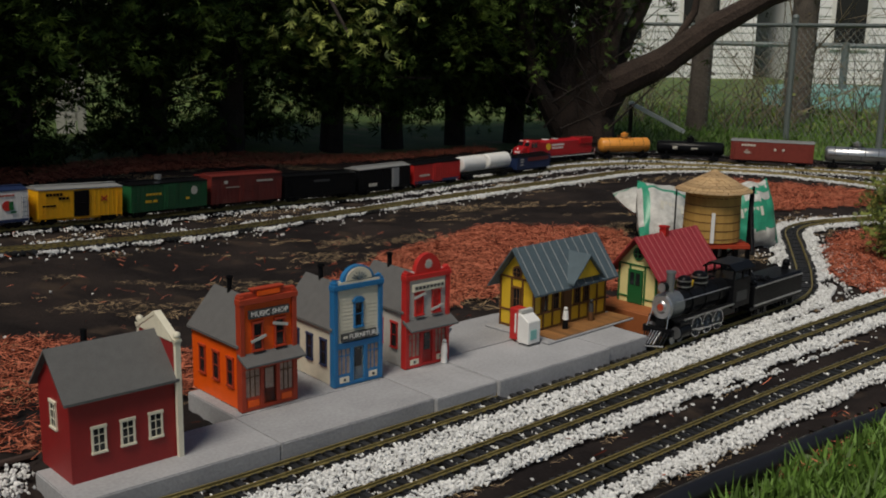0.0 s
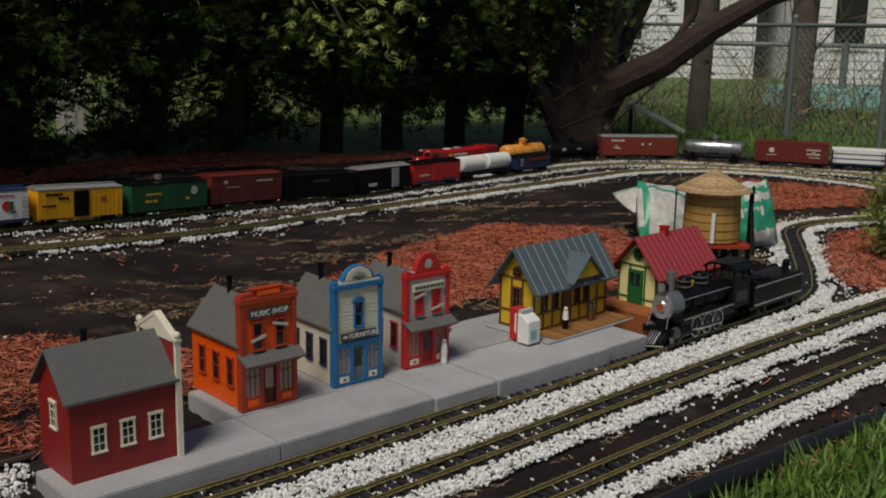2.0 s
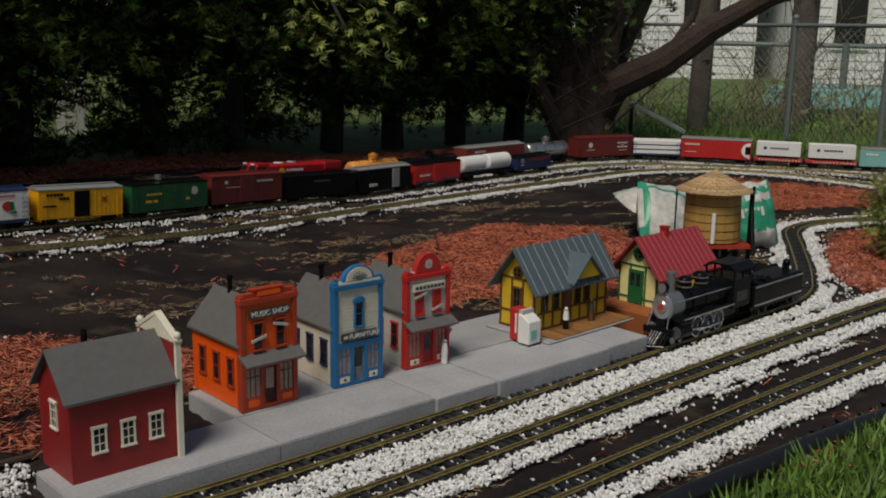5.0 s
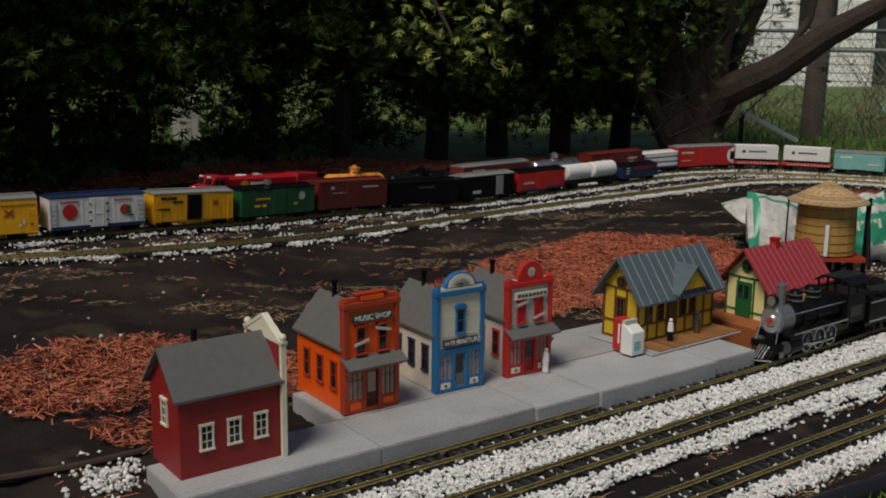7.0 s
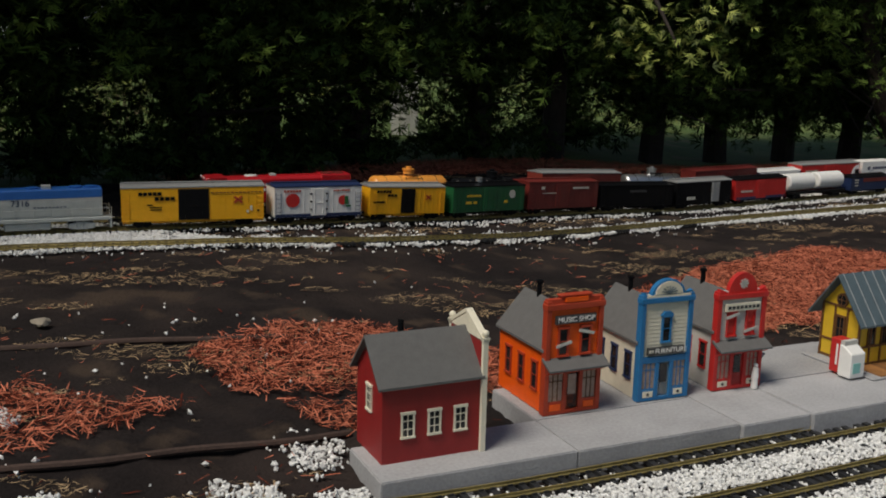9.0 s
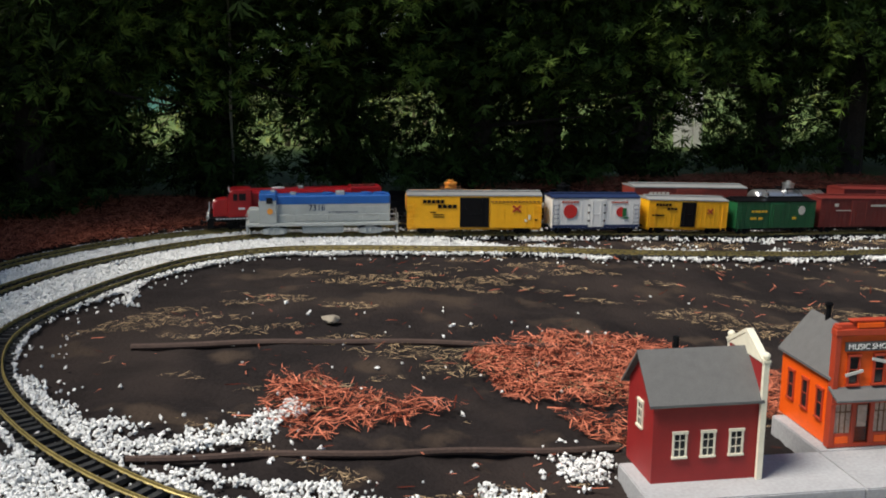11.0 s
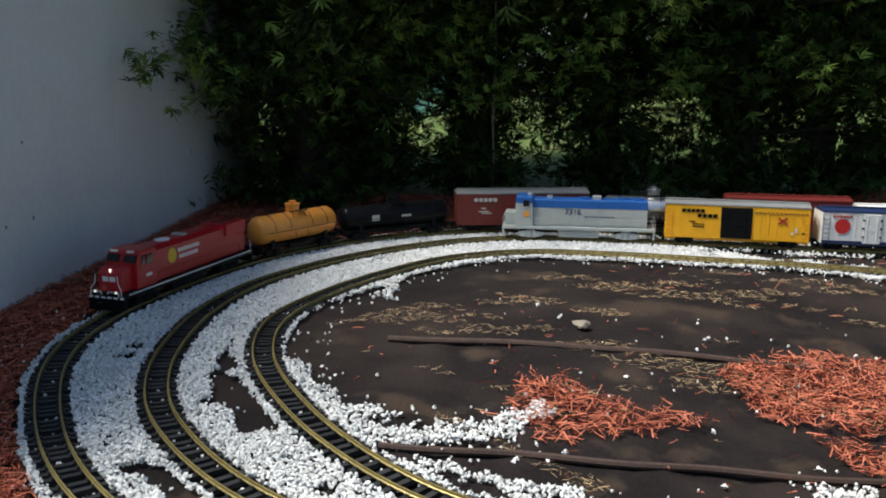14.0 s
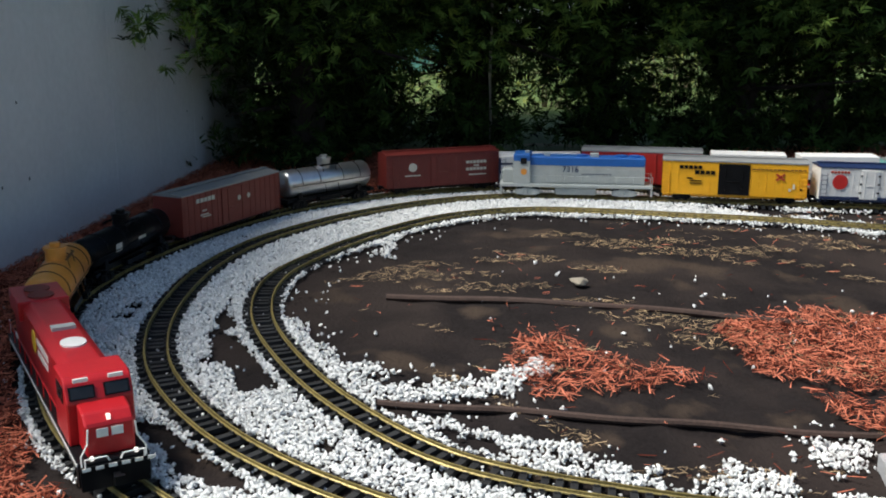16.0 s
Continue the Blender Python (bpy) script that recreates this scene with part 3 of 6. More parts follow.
        if kind != "arch":
            z0 = zs + (.005 if k < .5 else .028) if kind == "flat" else zs + (.035 if k < .5 else 0.0)
            part("loose_board", boxq([(-w * .14, w * .14, -.0085, -.0065, -.003, .003)], Matrix.Translation((w * k, 0, z0)) @ Matrix.Rotation(radians(-14 if k < .5 else 14 if kind == "flat" else -14), 4, "Y")), "grey", st, "weathered grey board nailed across the window")
    # side windows
    for i in range(3):
        window(st, 0.004, d * (.22 + .28 * i), eave * .30, 0.026, eave * .44, trim if kind != "arch" else "navy", "glass", "left", (1, 2))
    # signboard
    zb = {"flat": front * .80, "arch": front * .435, "round": front * .80}[kind]
    sg = part("signboard", boxq([(w * .14, w * .86, -0.0085, -0.002, zb, zb + .017)]), "cream" if kind == "round" else "sign", st)
    if kind == "round":
        part("sign_line", boxq([(w * (.18 + .085 * i), w * (.24 + .085 * i), -0.0095, -0.008, zb + .005, zb + .012) for i in range(8)]), "sign", sg)
    else:
        lettering("sign_lettering", "MUSIC SHOP" if kind == "flat" else "FURNITURE", 0.0155, "white", sg, Matrix.Translation((w / 2 + (0 if kind == "flat" else .012), -0.0092, zb + .0085)) @ Matrix.Rotation(radians(90), 4, "X"))
        if kind == "arch":
            part("sign_line", boxq([(w * (.16 + .05 * i), w * (.195 + .05 * i), -0.0095, -0.008, zb + .006, zb + .012) for i in range(2)]), "letters", sg)
    bm = B()
    cy(bm, 0.006, 0.04, Matrix.Translation((w / 2, d * .72, ridge - .004)), 10)
    cy(bm, 0.009, 0.004, Matrix.Translation((w / 2, d * .72, ridge + .03)), 10)
    part("chimney", bm, "black", st, smooth=True)
    return st


def town():
    store(pose(-.398, 1.985, .03, 0, 0, 42), .132, .205, .243, .143, .214, "orange", "brick", "orange", "orange music shop with a brick red false front and awning", "flat")
    store(pose(-.226, 2.141, .03, 0, 0, 40), .127, .20, .236, .136, .208, "offwhite", "blue", "offwhite", "ivory furniture shop with royal blue trim and arched head", "arch")
    store(pose(-.076, 2.275, .03, 0, 0, 40), .128, .20, .228, .140, .210, "grey", "red", "grey", "pale grey shop with bright red trim and awning", "round")
    # barn-red house with a false front at one end
    h = thing("model_house", pose(-.618, 1.632, .03, 0, 0, 42.5), "barn red model house with cream windows and grey roof", "model building")
    L, D, E, R = .196, .128, .157, .224
    bm = B()
    bx(bm, 0, L, 0, D, 0, E)
    prism(bm, [(0, E), (D, E), (D / 2, R)], 0, L, "x")
    part("shell", bm, "maroon", h)
    gable_roof(h, 0.0, L - .008, 0, D, E, R, "x", .012)
    for x in (.050, .103, .156):
        window(h, x, 0, .047, .027, .048)
    window(h, 0, .062, .085, .026, .05, face="left")
    bm = B()
    prism(bm, [(-.008, 0), (D + .008, 0), (D + .008, E + .058), (D / 2, R + .030), (-.008, E + .058)], L, L + .008, "x")
    ff = part("false_front", bm, "maroon", h)
    bm = B()
    for y0, y1 in ((-.011, -.003), (D + .003, D + .011)):
        bx(bm, L - .001, L + .009, y0, y1, 0, E + .064)
        ball(bm, .007, Matrix.Translation((L + .004, (y0 + y1) / 2, E + .073)), 10, 6)
        bx(bm, L - .003, L + .011, y0 - .002, y1 + .002, E + .062, E + .066)
    for s in (0, 1):
        a, b = ((-.010, E + .057), (D / 2, R + .030)) if s == 0 else ((D / 2, R + .030), (D + .010, E + .057))
        prism(bm, [a, b, (b[0], b[1] + .007), (a[0], a[1] + .007)], L - .003, L + .011, "x")
    part("corner_trim", bm, "cream", ff)
    bm = B()
    prism(bm, [(.0, E + .060), (D, E + .060), (D / 2, R + .028)], L - .0025, L + .0105, "x")
    part("pediment", bm, "cream", ff)
    bm = B()
    cy(bm, .006, .05, Matrix.Translation((.07, D * .68, R - .03)), 10)
    part("chimney", bm, "black", h, smooth=True)
    # yellow passenger station
    s = thing("model_station", yard(1.262, .10, .03, 2), "mustard yellow model station with slate roof on a deck", "model building")
    W, D, x0, y0, E, R = .30, .115, .035, .085, .143, .219
    part("base", boxq([(0, .36, 0, .225, 0, .006)]), "concrete", s, bevel=.002)
    for i in range(20):
        part("deck_board", boxq([(.03 + .0162 * i, .0455 + .0162 * i, .004, .08, .006, .0085)]), "deck", s)
    bm = B()
    bx(bm, x0, x0 + W, y0, y0 + D, .006, E)
    prism(bm, [(y0, E), (y0 + D, E), (y0 + D / 2, R - .006)], x0, x0 + W, "x")
    part("shell", bm, "yellow", s)
    gable_roof(s, x0, x0 + W, y0, y0 + D, E, R, "x", .026, .005, "slate", 11)
    g = B()
    prism(g, [(x0 + W * .42, E - .010), (x0 + W * .78, E - .010), (x0 + W * .6, R - .030)], y0 - .030, y0 + .03, "y")
    part("dormer", g, "yellow", s)
    for sgn in (-1, 1):
        c = x0 + W * .6
        bm = B()
        prism(bm, [(c, R - .029), (c + sgn * .068, E - .022), (c + sgn * .068, E - .017), (c, R - .023)], y0 - .040, y0 + D * .5, "y")
        part("dormer_roof", bm, "slate", s)
    bm = B()
    for k in range(9):
        xk = x0 + W * k / 8
        bx(bm, xk - .0025, xk + .0025, y0 - .003, y0 + .002, .006, E)
    for z in (.008, .05, E - .012):
        bx(bm, x0, x0 + W, y0 - .0025, y0 + .002, z, z + .005)
    for k in range(4):
        yk = y0 + D * k / 3
        bx(bm, x0 - .003, x0 + .002, yk - .0025, yk + .0025, .006, E)
    for z in (.008, .05, E - .004):
        bx(bm, x0 - .0025, x0 + .002, y0, y0 + D, z, z + .005)
    part("timber_frame", bm, "brown", s)
    for x in (.04, .085, .175, .215):
        window(s, x0 + x, y0 - .001, .056, .026, .06, "brown", "glass", "front", (2, 2))
    part("door", boxq([(x0 + .118, x0 + .148, y0 - .004, y0 + .002, .008, .112)]), "brown", s)
    window(s, x0 - .001, y0 + D / 2, .056, .028, .062, "brown", "glass", "left", (2, 2))
    bm = B()
    cy(bm, .017, .004, Matrix.Translation((x0 - .004, y0 + D / 2, .158)) @ Matrix.Rotation(radians(90), 4, "Y"), 20)
    ro = part("round_window", bm, "brown", s)
    bm = B()
    cy(bm, .012, .001, Matrix.Translation((x0 - .0052, y0 + D / 2, .158)) @ Matrix.Rotation(radians(90), 4, "Y"), 20)
    part("pane", bm, "glass", ro)
    part("glazing_bar", boxq([(x0 - .006, x0 - .004, y0 + D / 2 - .001, y0 + D / 2 + .001, .146, .17), (x0 - .006, x0 - .004, y0 + D / 2 - .012, y0 + D / 2 + .012, .157, .159)]), "brown", ro)
    # pale yellow freight house
    f = thing("model_freight_house", yard(1.725, .09, .0, 1), "pale yellow model freight house with red ribbed roof", "model building")
    W, D, x0, y0, E, R = .258, .130, .03, .05, .15, .228
    part("platform", boxq([(-.05, .37, -.03, .21, -.025, .034)]), "rustdeck", f, "rust brown boarded loading deck", bevel=.002)
    bm = B()
    bx(bm, x0, x0 + W, y0, y0 + D, .034, E)
    prism(bm, [(y0, E), (y0 + D, E), (y0 + D / 2, R - .006)], x0, x0 + W, "x")
    part("shell", bm, "paleyellow", f)
    gable_roof(f, x0, x0 + W, y0, y0 + D, E, R, "x", .028, .005, "redroof", 13, "redrib")
    bm = B()
    for k in range(9):
        xk = x0 + W * k / 8
        bx(bm, xk - .0025, xk + .0025, y0 - .003, y0 + .002, .034, E)
    for k in (0, .3, .7, 1):
        yk = y0 + D * k
        bx(bm, x0 - .003, x0 + .002, yk - .0025, yk + .0025, .034, E)
    for z in (.05, E - .004):
        bx(bm, x0 - .0025, x0 + .002, y0, y0 + D, z, z + .004)
    part("timber_frame", bm, "green", f)
    d = part("door", boxq([(x0 - .006, x0 + .002, y0 + .045, y0 + .095, .036, E - .015)]), "green", f)
    part("door_pane", boxq([(x0 - .0075, x0 - .004, y0 + .053 + .02 * i, y0 + .067 + .02 * i, .09, E - .024) for i in range(2)]), "glass", d)
    bm = B()
    cy(bm, .019, .004, Matrix.Translation((x0 - .004, y0 + D / 2, .182)) @ Matrix.Rotation(radians(90), 4, "Y"), 20)
    ro = part("round_window", bm, "green", f)
    bm = B()
    cy(bm, .013, .001, Matrix.Translation((x0 - .0052, y0 + D / 2, .182)) @ Matrix.Rotation(radians(90), 4, "Y"), 20)
    part("pane", bm, "glass", ro)
    part("glazing_bar", boxq([(x0 - .0065, x0 - .004, y0 + D / 2 - .001, y0 + D / 2 + .001, .169, .195), (x0 - .0065, x0 - .004, y0 + D / 2 - .013, y0 + D / 2 + .013, .181, .183)]), "green", ro)
    part("chimney", boxq([(x0 + W * .42, x0 + W * .48, y0 + D / 2 - .011, y0 + D / 2 + .011, R - .01, R + .018), (x0 + W * .41, x0 + W * .49, y0 + D / 2 - .013, y0 + D / 2 + .013, R + .018, R + .023)]), "red", f)


town()


# ---- water tower ----
def water_tower():
    w = thing("model_water_tower", pose(.948, 3.53, -.02, 0, 0, 2), "ochre wooden water tank on black legs with shingled cone roof", "model water tower")
    r0, r1, z0, z1 = .098, .092, .125, .293
    for i in range(6):
        part("floor_joist", boxq([(-.115, .115, -.10 + .034 * i, -.085 + .034 * i, .108, .12)]), "brick", w)
    n = 30
    bm0 = B()
    prism(bm0, [(-.0098, 0), (.0098, 0), (.0098, .006), (-.0098, .006)], 0, z1 - z0, "z")
    st = part("stave", bm0, "tan", w, bevel=.0008)
    for i in range(n):
        ob = st if i == 0 else new("stave", st.data)
        ob.parent = w
        a = 2 * math.pi * i / n
        ob.matrix_basis = Matrix.Rotation(a, 4, "Z") @ Matrix.Translation((0, -r0, z0)) @ Matrix.Rotation(radians(-1.5), 4, "X")
    bm = B()
    cy(bm, r0 - .005, z1 - z0 - .004, Matrix.Translation((0, 0, z0)), 30, r1 - .005)
    part("tank_core", bm, "tan", w)
    for k in range(6):
        z = z0 + .012 + k * .028
        rr = r0 + (r1 - r0) * (z - z0) / (z1 - z0) + .0018
        bm = B()
        V0 = bmesh.ops.create_circle(bm, cap_ends=False, segments=40, radius=rr, matrix=Matrix.Translation((0, 0, z)))["verts"]
        ext = bmesh.ops.extrude_edge_only(bm, edges=bm.edges[:])
        bmesh.ops.translate(bm, vec=(0, 0, .003), verts=[v for v in ext["geom"] if isinstance(v, bmesh.types.BMVert)])
        part("hoop", bm, "brown", w)
    # shingled cone in courses
    for c in range(9):
        ra, rb = .132 * (1 - c / 9.3), .132 * (1 - (c + 1.25) / 9.3)
        za, zb = z1 + .072 * (c / 9.3), z1 + .072 * ((c + 1.25) / 9.3)
        bm = B()
        m = max(6, int(34 * (1 - c / 9.6)))
        for i in range(m):
            a0, a1 = 2 * math.pi * (i + .04 + (c % 2) * .5) / m, 2 * math.pi * (i + .96 + (c % 2) * .5) / m
            lift = random.uniform(.001, .003)
            q = [(ra * math.cos(a0), ra * math.sin(a0), za + lift), (ra * math.cos(a1), ra * math.sin(a1), za + lift), (max(rb, .004) * math.cos(a1), max(rb, .004) * math.sin(a1), zb), (max(rb, .004) * math.cos(a0), max(rb, .004) * math.sin(a0), zb)]
            lo, hi = [bm.verts.new(p) for p in q], [bm.verts.new((p[0], p[1], p[2] + .003)) for p in q]
            bm.faces.new(lo[::-1]), bm.faces.new(hi)
            for j in range(4):
                bm.faces.new((lo[j], lo[(j + 1) % 4], hi[(j + 1) % 4], hi[j]))
        part("shingle_course", bm, "shingle", w)
    for x in (-.07, 0, .07):
        for y in (-.06, .06):
            part("leg", boxq([(x - .009, x + .009, y - .009, y + .009, 0, .108)]), "black", w)
    bm = B()
    for y in (-.06, .06):
        rod(bm, (-.07, y, .01), (.07, y, .10), .004)
        rod(bm, (.07, y, .01), (-.07, y, .10), .004)
    part("brace", bm, "black", w)
    part("level_gauge", boxq([(-.006, .006, -.106, -.098, z0 + .002, z0 + .105)], Matrix.Rotation(radians(-14), 4, "Z")), "white", w)
    bm = B()
    rod(bm, (.118, -.05, .02), (.118, -.05, .29), .008, 8)
    rod(bm, (.118, -.05, .27), (.098, -.16, .10), .007, 8)
    rod(bm, (.14, .0, 0), (.14, .0, .31), .005, 8)
    part("spout", bm, "black", w)
    bm = B()
    rod(bm, (-.135, -.02, .1), (-.135, -.02, .30), .003, 6)
    part("ladder", bm, "black", w)


water_tower()


# ---- small things on the platform ----
def small_things():
    m = thing("soda_machine", yard(1.212, .215, .036, 2), "red drinks vending machine beside the station wall", "vending machine")
    part("cabinet", boxq([(0, .034, -.05, -.022, 0, .082)], None), "red", m, bevel=.002)
    part("label_strip", boxq([(-.0015, .001, -.046, -.041, .02, .07)]), "white", m)
    part("hatch", boxq([(.004, .03, -.052, -.049, .008, .02)]), "black", m)
    k = thing("ice_box", yard(1.206, .122, .036, 2), "white ice chest with a sloped lid beside the station", "ice chest")
    bm = B()
    prism(bm, [(-.002, 0), (.036, 0), (.036, .075), (.026, .075), (-.002, .058)], 0, .046, "x")
    part("cabinet", bm, "white", k, bevel=.002)
    part("label_patch", boxq([(.008, .030, -.0035, -.001, .012, .036)]), "teal", k)
    part("lid", boxq([(.002, .044, .022, .034, .074, .084)]), "grey", k)
    # small standing figurines, plain shapes
    def figurine(m, low, top, label):
        m = m @ Matrix.Scale(.78, 4)
        bm = B()
        cy(bm, .0105, .034, m, 10, .009)
        cy(bm, .011, .03, m @ Matrix.Translation((0, 0, .032)), 10, .008)
        ball(bm, .0065, m @ Matrix.Translation((0, 0, .069)), 10, 8)
        part("figurine", bm, low, smooth=True)
        ob = bpy.context.scene.collection.objects[-1]
        ob.data.materials.append(MAT[top])
        for p in ob.data.polygons:
            if p.center.z - m.translation.z > .026:
                p.material_index = 1
        tagged(ob, label, "figurine", "platform figurines")
    figurine(yard(.965, .165, .03), "white", "white", "small white figurine standing on the platform")
    figurine(yard(1.385, .155, .039), "black", "white", "small figurine in white and black on the deck")
    figurine(yard(1.50, .165, .039), "brown", "sign", "small dark figurine standing on the deck")
    g = thing("lever_stand", yard(1.0, .20, .03), "small grey lever stand on the platform", "lever stand")
    bm = B()
    rod(bm, (0, 0, 0), (.004, 0, .05), .003)
    rod(bm, (.004, 0, .05), (.026, .01, .062), .0035)
    cy(bm, .012, .004, Matrix(), 12)
    part("lever", bm, "steel", g)


small_things()


# ---- rolling stock: x ahead, y to the left, z up from the rail ----
def on_line(key, s, half):
    """The pose of a vehicle whose middle is s metres along a line, carried on two points half metres off."""
    L, step = LINES[key]
    n = len(L) * step

    def at(q):
        q = (q % n) / step
        i = int(q)
        return Vector((L[i % len(L)] * (1 - q + i) + L[(i + 1) % len(L)] * (q - i)).tolist())
    a, b = at(s - half), at(s + half)
    c = (a + b) / 2
    za, zb = rise(*a), rise(*b)
    return Matrix.Translation((c.x, c.y, (za + zb) / 2)) @ Matrix.Rotation(math.atan2(b.y - a.y, b.x - a.x), 4, "Z") @ Matrix.Rotation(-math.atan2(zb - za, (b - a).length), 4, "Y")


def truck(parent, x, frame="black", axles=2, wide=.036, pitch=.03):
    """A bogie: side frames, a bolster and wheels with their axles."""
    bm = B()
    h = pitch * (axles - 1) / 2
    for s in (-1, 1):
        prism(bm, [(x - h - .018, .011), (x - h - .014, .026), (x - h * .4, .032), (x + h * .4, .032), (x + h + .014, .026), (x + h + .018, .011), (x + h * .5, .006), (x - h * .5, .006)], s * wide - .003, s * wide + .003, "y")
        for i in range(axles):
            xa = x - h + pitch * i
            bx(bm, xa - .007, xa + .007, s * wide - .006, s * wide + .006, .008, .024)
        for k in (-.35, 0, .35):
            cy(bm, .0035, .016, Matrix.Translation((x + k * pitch, s * (wide + .003), .012)), 8)
    bx(bm, x - .008, x + .008, -wide, wide, .014, .030)
    tr = part("truck", bm, frame, parent)
    for i in range(axles):
        xa = x - h + pitch * i
        bm = B()
        for s in (-1, 1):
            cy(bm, .0145, .005, Matrix.Translation((xa, s * .0235 - .0025, .0145)) @ Matrix.Rotation(radians(-90), 4, "X"), 14)
        cy(bm, .003, .05, Matrix.Translation((xa, -.025, .0145)) @ Matrix.Rotation(radians(-90), 4, "X"), 8)
        part("wheelset", bm, "black", tr, smooth=True)
    return tr


def couplers(parent, L, z=.026):
    for s in (-1, 1):
        part("coupler", boxq([(s * L / 2 - .004, s * (L / 2 + .016), -.005, .005, z - .004, z + .005), (s * (L / 2 + .010), s * (L / 2 + .018), -.008, .008, z - .007, z + .007)] if s > 0 else [(s * (L / 2 + .016), s * L / 2 + .004, -.005, .005, z - .004, z + .005), (s * (L / 2 + .018), s * (L / 2 + .010), -.008, .008, z - .007, z + .007)]), "black", parent)


def marks(parent, lst, material, y, name="marking"):
    """Flat painted blocks (x0, x1, z0, z1) on both sides of a body."""
    for x0, x1, z0, z1 in lst:
        for s in (-1, 1):
            a, b = (x0, x1) if s > 0 else (-x1, -x0)
            bm = B()
            bx(bm, a, b, min(s * y, s * (y + .0012)), max(s * y, s * (y + .0012)), z0, z1)
            ob = part(name, bm, material, parent)
    return ob


def disc(parent, x, z, r, material, y, name="emblem"):
    for s in (-1, 1):
        bm = B()
        cy(bm, r, .0014, Matrix.Translation((s * x, s * y, z)) @ Matrix.Rotation(radians(-90 * s), 4, "X"), 20)
        ob = part(name, bm, material, parent)
    return ob


def boxcar(name, L, label, body, roof="carroof", door=None, H=.150, W=.104, group="", ribs=9, dw=.09, dx=0.0, sill=None, base=.026):
    c = thing(name, Matrix(), label, "railway wagon", group)
    bm = B()
    bx(bm, -L / 2, L / 2, -W / 2, W / 2, base, H - .006)
    part("body", bm, body, c, bevel=.0015)
    bm = B()
    prism(bm, [(-W / 2 - .002, H - .006), (W / 2 + .002, H - .006), (W / 2 + .002, H - .002), (0, H + .005), (-W / 2 - .002, H - .002)], -L / 2 - .002, L / 2 + .002, "x")
    rf = part("roof", bm, roof, c)
    part("running_board", boxq([(-L / 2, L / 2, -.009, .009, H + .006, H + .0085)]), roof, rf)
    for s in (-1, 1):
        bm = B()
        for i in range(ribs * 2 + 1):
            x = -L / 2 + L * i / (ribs * 2)
            bx(bm, x - .0009, x + .0009, min(s * W / 2, s * (W / 2 + .0011)), max(s * W / 2, s * (W / 2 + .0011)), base + .003, H - .008)
        part("side_rib", bm, body, c)
    for s in (-1, 1):
        if dw:
            y0, y1 = sorted((s * W / 2, s * (W / 2 + .0035)))
            d = part("door", boxq([(s * dx - dw / 2, s * dx + dw / 2, y0, y1, base + .004, H - .011)]), door or body, c, bevel=.0008)
            y0, y1 = sorted((s * (W / 2 + .003), s * (W / 2 + .005)))
            part("door_bar", boxq([(s * dx + k * dw / 2 - .0012, s * dx + k * dw / 2 + .0012, y0, y1, base + .006, H - .014) for k in (-.55, .55)] + [(s * dx - dw * .2, s * dx + dw * .2, y0, y1, base + .05, base + .053)]), door or body, d)
        for e in (-1, 1):
            bm = B()
            for k in range(6):
                z = base + .004 + k * .016
                rod(bm, (e * (L / 2 - .004), s * (W / 2 + .004), z), (e * (L / 2 - .024), s * (W / 2 + .004), z), .0008, 4)
            for q in (.004, .024):
                rod(bm, (e * (L / 2 - q), s * (W / 2 + .004), base - .008), (e * (L / 2 - q), s * (W / 2 + .004), base + .09), .0008, 4)
            part("grab_ladder", bm, body if body != "carwhite" else "navy", c)
    part("underframe", boxq([(-L / 2 + .004, L / 2 - .004, -W * .3, W * .3, base - .010, base), (-L * .18, L * .18, -W / 2 + .004, W / 2 - .004, base - .006, base)]), sill or "black", c)
    for s in (-1, 1):
        truck(c, s * L * .36)
    couplers(c, L)
    return c


